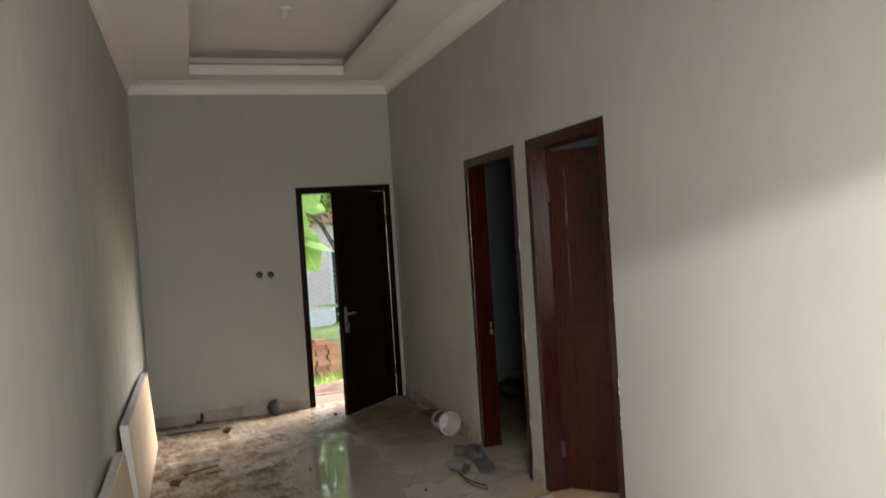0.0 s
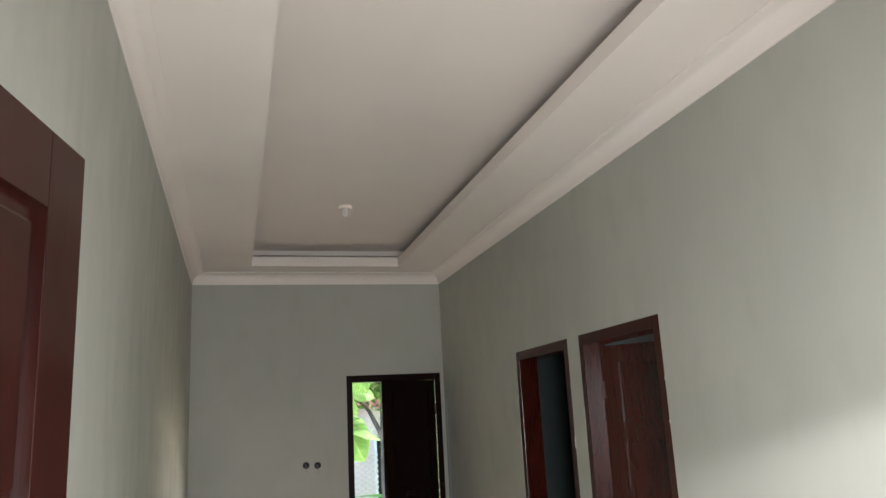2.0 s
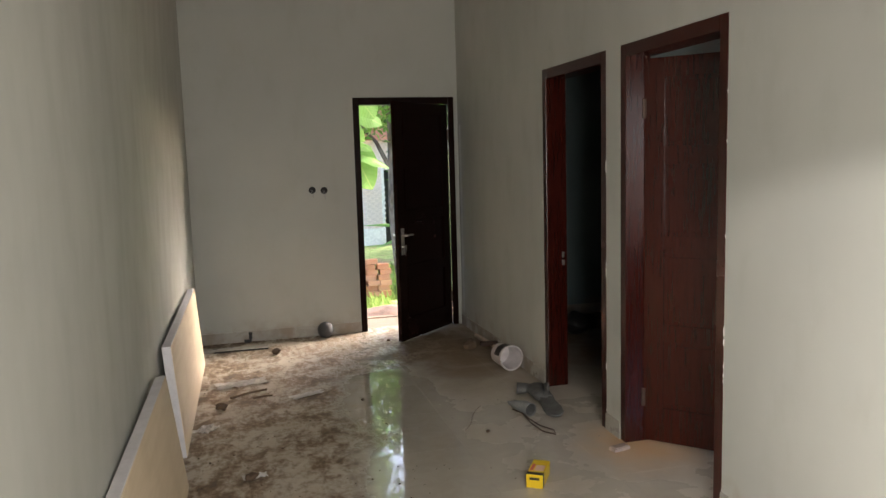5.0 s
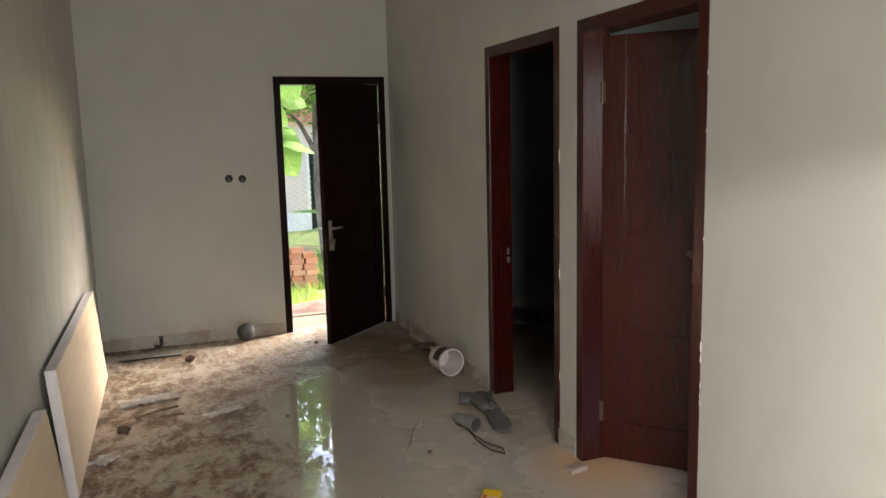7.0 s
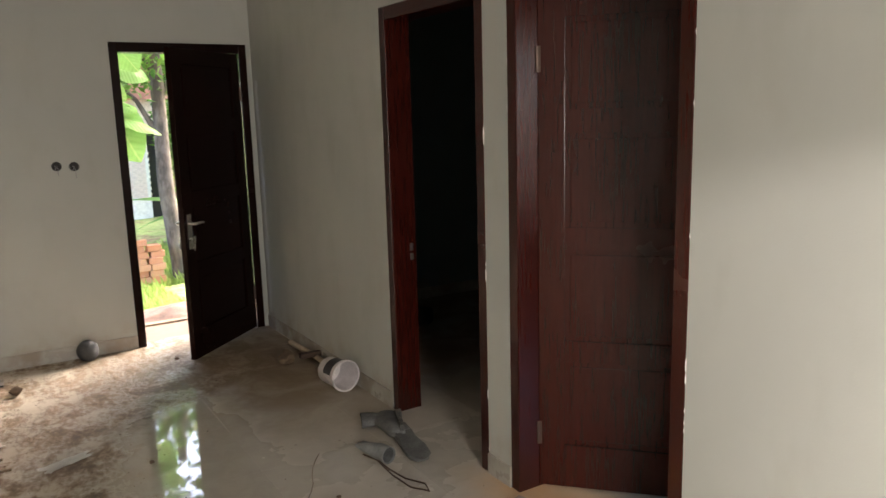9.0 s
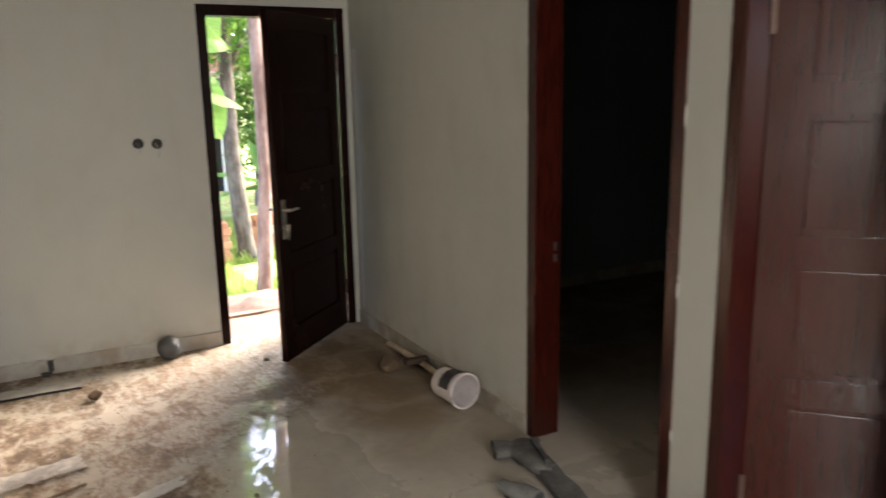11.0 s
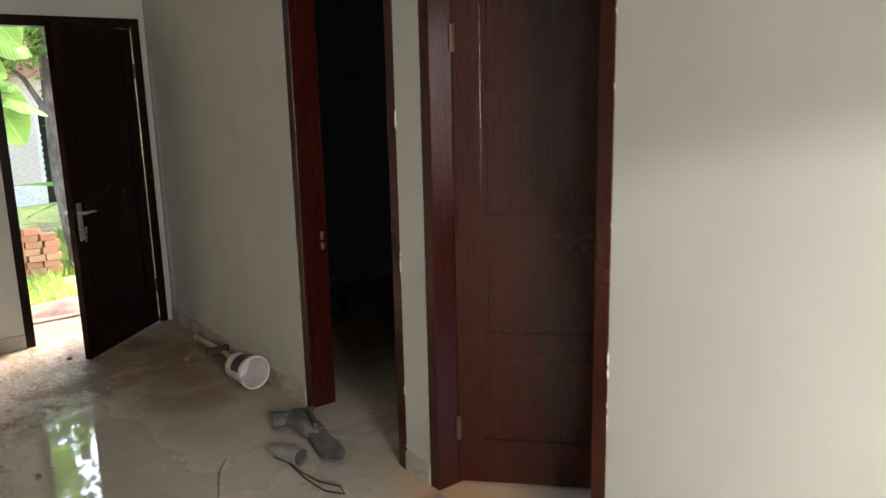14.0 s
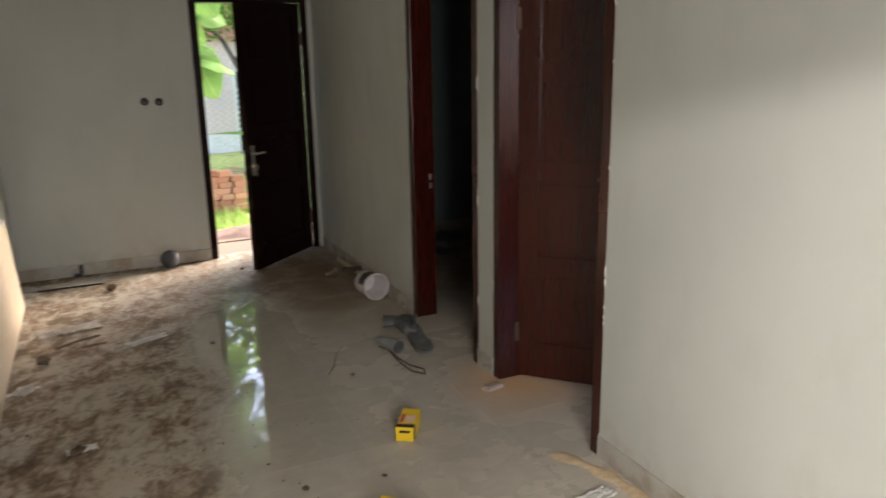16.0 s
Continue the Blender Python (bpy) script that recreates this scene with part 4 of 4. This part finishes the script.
# young broad-leaved tree beside the back door
sapling = thing("broad_leaved_sapling", pose(1.12, 10.05, ground_height(1.12, 10.05)), "young tree with very large fresh green leaves", "tree")
part("stem", tube([(0, 0, 0), (0.03, -0.05, 0.9), (0.10, -0.15, 1.7), (0.16, -0.2, 2.4), (0.24, -0.25, 3.0)], 0.035, 10, 0.4), M_BARK_GREY, sapling, smooth=True)
leaf_data = [mesh_of("leaf", blade_leaf(0.42, 0.33, d), M_LEAF_BIG, True) for d in (0.12, 0.25, 0.4)]
base = Vector((1.12, 10.05, ground_height(1.12, 10.05)))
# each leaf: place of its base, turn in the upright plane across the door, lean towards the light, size
spots = ((1.43, 9.36, 1.70, -64, 4, 1.5), (1.50, 9.42, 1.63, -10, 58, 0.95), (1.44, 9.50, 1.55, -75, 10, 0.8), (1.42, 9.55, 2.00, -40, 25, 0.95), (1.46, 9.48, 1.92, -68, 12, 0.8),
         (1.58, 9.70, 2.10, -20, 40, 0.8), (1.52, 9.60, 2.28, -55, 25, 0.9), (1.72, 9.90, 2.30, -65, 15, 0.85), (1.40, 9.50, 2.40, -30, 50, 1.0), (1.64, 9.75, 2.55, -60, 30, 1.0),
         (1.33, 9.55, 1.85, -100, 20, 0.8), (1.25, 9.7, 1.75, -130, 30, 0.9), (1.05, 9.6, 1.95, 190, 40, 1.0), (0.95, 9.9, 2.1, 170, 35, 1.1), (1.2, 10.3, 2.3, 30, 30, 1.0), (1.78, 10.05, 2.02, -35, 45, 0.6),
         (1.62, 9.85, 1.93, -80, 20, 0.55), (1.74, 10.1, 2.62, -45, 40, 0.9))
pick = random.Random(17)
spots = [(x + pick.uniform(-0.05, 0.05), y + k * 0.12 + pick.uniform(-0.05, 0.05), z + pick.uniform(-0.05, 0.05) + 0.09 * k, turn + k * pick.uniform(-55, 40), lean + pick.uniform(-8, 14), s * (0.86, 0.62)[k]) for x, y, z, turn, lean, s in spots for k in (0, 1)]
for i, (x, y, z, turn, lean, s) in enumerate(spots):
    ob = new("leaf", leaf_data[i % 3])
    ob.parent = sapling
    ob.matrix_basis = Matrix.Translation(Vector((x, y, z)) - base) @ Euler((radians(90 - lean), radians(0), radians(0))).to_matrix().to_4x4() @ pose(0, 0, 0, 0, 0, turn) @ Matrix.Diagonal((s, s, s, 1))
    a = Vector((0.10 + 0.03 * (z - 1), -0.17, min(2.7, z - base.z - 0.12)))
    tip = Vector((x, y, z)) - base
    part("leaf_stalk", tube([a, (a + tip) / 2 + Vector((0, 0, 0.05)), tip], 0.006, 6, 0.6), M_GRASS, sapling, smooth=True)


def leaf_cloud(blobs, count, size, seed):
    """Many small leaves in uneven clumps: (x, y, z, rx, ry, rz) each."""
    r = random.Random(seed)
    vs, fs = [], []
    for _ in range(count):
        cx, cy, cz, rx, ry, rz = blobs[r.randrange(len(blobs))]
        d = Vector((r.gauss(0, 1), r.gauss(0, 1), r.gauss(0, 1))).normalized() * (r.random() ** 0.45)
        p = Vector((cx + d.x * rx, cy + d.y * ry, cz + d.z * rz))
        if noise.noise(p * 1.7 + Vector((seed, 0, 0))) < -0.22:
            continue
        q = Euler((r.uniform(-1, 1), r.uniform(-1, 1), r.uniform(0, 6.3))).to_matrix()
        s = size * r.uniform(0.6, 1.4)
        k = len(vs)
        for lx, ly, lz in ((0, 0, 0), (0.5, 0.26, 0.06), (1, 0, -0.12), (0.5, -0.26, 0.06)):
            vs.append(p + q @ Vector((lx * s, ly * s, lz * s)))
        fs += [(k, k + 1, k + 2), (k, k + 2, k + 3)]
    d = bpy.data.meshes.new("crown")
    d.from_pydata(vs, [], fs)
    d.materials.append(M_LEAF)
    return d


def tree(x, y, radius, height, lean, mat, blobs, count, size, seed, label, limbs=()):
    z0 = ground_height(x, y) - 0.05
    t = thing("tree", pose(x, y, z0), label, "tree", "garden trees")
    r = random.Random(seed)
    pts = [(lean[0] * u + 0.04 * math.sin(u * 9 + seed), lean[1] * u + 0.03 * math.cos(u * 7 + seed), height * u) for u in [i / 14 for i in range(15)]]
    b2 = tube(pts, radius * 1.12, 16, 0.6)
    for v in b2.verts:
        k = noise.noise(Vector((v.co.x * 6, v.co.y * 6, v.co.z * 2.2 + seed)))
        c = Vector((lean[0] * v.co.z / height, lean[1] * v.co.z / height, v.co.z))
        v.co += (v.co - c) * 0.22 * k
        if v.co.z < 0.35:
            v.co += Vector((v.co.x, v.co.y, 0)) * 0.6 * (0.35 - v.co.z)
    part("trunk", b2, mat, t, smooth=True)
    for h, dx, dy, dz in limbs:
        u = h / height
        a = Vector((lean[0] * u, lean[1] * u, h))
        part("limb", tube([a, a + Vector((dx * 0.45, dy * 0.45, dz * 0.6)), a + Vector((dx, dy, dz))], radius * 0.42, 10, 0.35), mat, t, smooth=True)
    if count:
        ob = new("crown", leaf_cloud(blobs, count, size, seed))
        ob.parent = t
    return t


tree(2.74, 12.4, 0.085, 6.0, (0.12, 0.1), M_BARK_PALE, [(0, 0, 5.4, 1.5, 1.5, 1.2), (0.8, 0.4, 4.9, 0.9, 0.9, 0.7), (-0.9, 0.6, 5.6, 1.0, 1.0, 0.7)], 2600, 0.22, 11,
     "slender tree with pale pinkish bark", ((4.2, 0.9, 0.5, 1.0), (4.8, -0.8, 0.6, 0.9), (3.6, 0.3, 0.9, 1.2)))
tree(3.13, 15.1, 0.125, 5.2, (-0.18, 0.2), M_BARK_GREY, [(-0.4, 0, 3.9, 1.6, 1.2, 1.0), (0.9, 0.5, 4.4, 1.4, 1.2, 1.0), (-1.3, 0.4, 4.6, 1.2, 1.2, 0.9)], 4200, 0.17, 21,
     "leaning tree with rough grey bark", ((2.3, -0.7, 0.2, 1.1), (2.9, 0.8, 0.4, 1.0), (3.4, -0.5, 0.7, 0.9)))
for i, (x, y, h, s) in enumerate(((5.6, 18.0, 6.0, 1.4), (7.8, 20.5, 7.5, 1.7), (5.0, 21.0, 7.0, 1.3), (-4.0, 25.0, 8.0, 2.0), (10.5, 25.0, 8.5, 2.1), (6.0, 28.5, 9.5, 2.2), (2.2, 30.0, 9.0, 2.2))):
    tree(x, y, 0.15 * s * 0.7, h, (0.2, 0.1), M_BARK_GREY, [(0, 0, h * 0.82, 1.5 * s, 1.3 * s, 1.1 * s), (s, 0.3, h * 0.66, 1.1 * s, 1.0 * s, 0.8 * s), (-s, 0, h * 0.70, 1.1 * s, 1.0 * s, 0.8 * s), (0.2 * s, 0.4, h * 0.52, s, s, 0.6 * s)], 4000, 0.20, 40 + i,
         "leafy green tree at the back of the garden", ((h * 0.5, s * 0.7, 0.2, s * 0.8), (h * 0.55, -s * 0.7, 0.2, s * 0.7)))


def shrub(x, y, w, h, count, seed):
    t = thing("shrub", pose(x, y, GZ - 0.05), "dense leafy green shrub", "shrub", "garden shrubs")
    for i in range(5):
        a = i * 1.3 + seed
        part("branch", tube([(0, 0, 0), (0.2 * w * math.cos(a), 0.2 * w * math.sin(a), h * 0.4), (0.45 * w * math.cos(a), 0.45 * w * math.sin(a), h * 0.8)], 0.03, 6, 0.4), M_BARK_GREY, t, smooth=True)
    ob = new("foliage", leaf_cloud([(0, 0, h * 0.55, w, w * 0.8, h * 0.5), (w * 0.6, 0, h * 0.4, w * 0.6, w * 0.6, h * 0.4), (-w * 0.5, 0.1, h * 0.75, w * 0.6, w * 0.6, h * 0.35)], count, 0.16, seed))
    ob.parent = t


for x, y, w, h, count in ((5.3, 19.2, 0.9, 2.4, 2600), (6.5, 20.4, 1.1, 3.0, 3200), (5.4, 22.5, 1.0, 3.4, 3000), (7.6, 23.0, 1.3, 3.6, 3200), (6.2, 25.5, 1.6, 4.2, 3600), (1.2, 19.0, 0.9, 1.6, 2000)):
    shrub(x, y, w, h, count, int(x * 10))


def banana(x, y, z, leaves, label):
    t = thing("banana_plant", pose(x, y, z), label, "banana plant", "banana plants")
    part("stem", tube([(0, 0, 0), (0.02, 0, 0.5), (0.0, 0.02, 1.0)], 0.09, 12, 0.7), M_GRASS, t, "thick green stem", smooth=True)
    for yaw, dip, ln in leaves:
        part("leaf", blade_leaf(ln, ln * 0.26, 0.45, 0.35, 12), M_LEAF_BIG, t, smooth=True, m=pose(0, 0, 0.98, 0, -dip, yaw))


banana(4.0, 16.6, ground_height(4.0, 16.6), ((185, 35, 1.4), (160, 10, 1.2), (20, 40, 1.4), (250, 55, 1.3), (95, 60, 1.2)), "banana plant with broad bright green leaves")
banana(5.2, 17.4, ground_height(5.2, 17.4), ((190, 20, 1.5), (150, 50, 1.3), (30, 35, 1.4), (270, 45, 1.3)), "banana plant with long drooping leaves")

# a green sheet fence at the back of the lot
fence = thing("sheet_fence", pose(4.15, 17.9, GZ - 0.03), "green painted corrugated sheet fence", "fence")
b = bmesh.new()
cols = [[b.verts.new((i * 0.03, 0.018 * math.sin(i * 0.9), z)) for z in (0, 0.6, 1.2, 1.75)] for i in range(110)]
for p, r in zip(cols, cols[1:]):
    for k in range(3):
        b.faces.new((p[k], r[k], r[k + 1], p[k + 1]))
bmesh.ops.solidify(b, geom=b.faces[:], thickness=0.004)
part("sheet", b, M_TARP, fence, smooth=True)
for i in range(4):
    part("post", solid((i * 1.05, i * 1.05 + 0.06, 0.03, 0.09, 0, 1.8)), M_STICK, fence)

# neighbouring house
house = thing("house", pose(0.4, 24.0, GZ - 0.05), "pale whitewashed brick house behind the trees", "house")
b = solid((0, 4.02, 0, 0.15, 0.55, 3.2), (4.34, 4.6, 0, 0.15, 0.55, 3.2), (4.02, 4.34, 0, 0.15, 2.3, 3.2), (0, 0.15, 0.15, 5, 0, 3.2), (4.45, 4.6, 0.15, 5, 0, 3.2), (0, 4.6, 5, 5.15, 0, 3.2))
part("wall", b, M_HOUSE, house)
part("plinth", roughen(solid((-0.03, 4.02, -0.05, 0.15, 0, 0.55), (4.34, 4.63, -0.05, 0.15, 0, 0.55)), 0.01, 3), M_HOUSE_WHITE, house, "whitewashed plinth")
# black slab stands in for the darkness inside the doorway
part("door", solid((4.02, 4.34, 0.09, 0.13, 0, 2.3)), M_BLACK, house, "near-black slab for the shade in the doorway")
part("door_post", solid((3.94, 4.02, -0.03, 0.02, 0.55, 2.35), (4.34, 4.42, -0.03, 0.02, 0.55, 2.35)), M_HOUSE_WHITE, house)
b = bmesh.new()
for p in (((-0.6, -0.25, 3.2), (5.1, -0.25, 3.2), (5.1, 2.6, 4.6), (-0.6, 2.6, 4.6)), ((-0.6, 2.6, 4.6), (5.1, 2.6, 4.6), (5.1, 6.0, 3.05), (-0.6, 6.0, 3.05))):
    b.faces.new([b.verts.new(v) for v in p])
bmesh.ops.solidify(b, geom=b.faces[:], thickness=0.08)
part("roof", b, M_ROOF, house, "clay tiled roof")
course = mesh_of("brick", solid((-0.112, 0.112, -0.012, 0, 0, 0.062), bevel=0.004), M_HOUSE)
r = random.Random(9)
for j in range(16):
    for i in range(7):
        ob = new("brick", course)
        ob.parent = house
        ob.matrix_basis = pose(2.42 + i * 0.236 + (j % 2) * 0.1, -0.002 - r.uniform(0, 0.006), 0.58 + j * 0.078)

# grass and low weeds
rng = random.Random(31)
verts, faces = [], []
for _ in range(15000):
    y = 12.7 + 6.0 * rng.random() ** 1.2
    x = rng.uniform(0.25 * (y - 3.4) - 0.9, 0.27 * (y - 3.4) + 1.3)
    if noise.noise(Vector((x * 0.8, y * 0.8, 7))) < -0.25:
        continue
    h = rng.uniform(0.06, 0.17) * (1.5 if rng.random() < 0.1 else 1)
    z = ground_height(x, y)
    a = rng.uniform(0, 6.28)
    w, lx, ly = 0.011, math.cos(a) * h * 0.5, math.sin(a) * h * 0.5
    k = len(verts)
    verts += [(x - w, y, z), (x + w, y, z), (x + lx * 0.5 + w * 0.6, y + ly * 0.5, z + h * 0.65), (x + lx, y + ly, z + h)]
    faces += [(k, k + 1, k + 2), (k, k + 2, k + 3)]
data = bpy.data.meshes.new("grass")
data.from_pydata(verts, [], faces)
data.materials.append(M_GRASS)
tagged(new("grass", data), "bright green grass and low weeds", "grass", kind="stuff")

# ---- floor, tile by tile ----
floor = thing("floor", pose(0, 0, 0), "grey glossy floor tiles smeared with mud", "floor", kind="structure")
part("bed", solid((XL - T, 5.6, YF - T, YB + T, -0.11, -0.0012)), M_GROUT, floor, "cement bed under the tiles")
SIZE, GAP = 0.6, 0.0006
slabs = {}
for i in range(-1, 10):
    for j in range(0, 13):
        x0, y0 = XL + i * SIZE + 0.35, YF - T + j * SIZE - 0.02
        x1, y1 = min(x0 + SIZE, 5.46), min(y0 + SIZE, YB + T)
        x0c, y0c = max(x0, XL), max(y0, YF - T)
        if x1 - x0c < 0.05 or y1 - y0c < 0.05:
            continue
        key = (round(x1 - x0c, 3), round(y1 - y0c, 3))
        if key not in slabs:
            slabs[key] = mesh_of("tile", solid((GAP / 2, key[0] - GAP / 2, GAP / 2, key[1] - GAP / 2, -0.008, 0.0), bevel=0.0004), M_TILE)
        ob = new("tile", slabs[key])
        ob.parent = floor
        ob.matrix_basis = pose(x0c, y0c, 0)
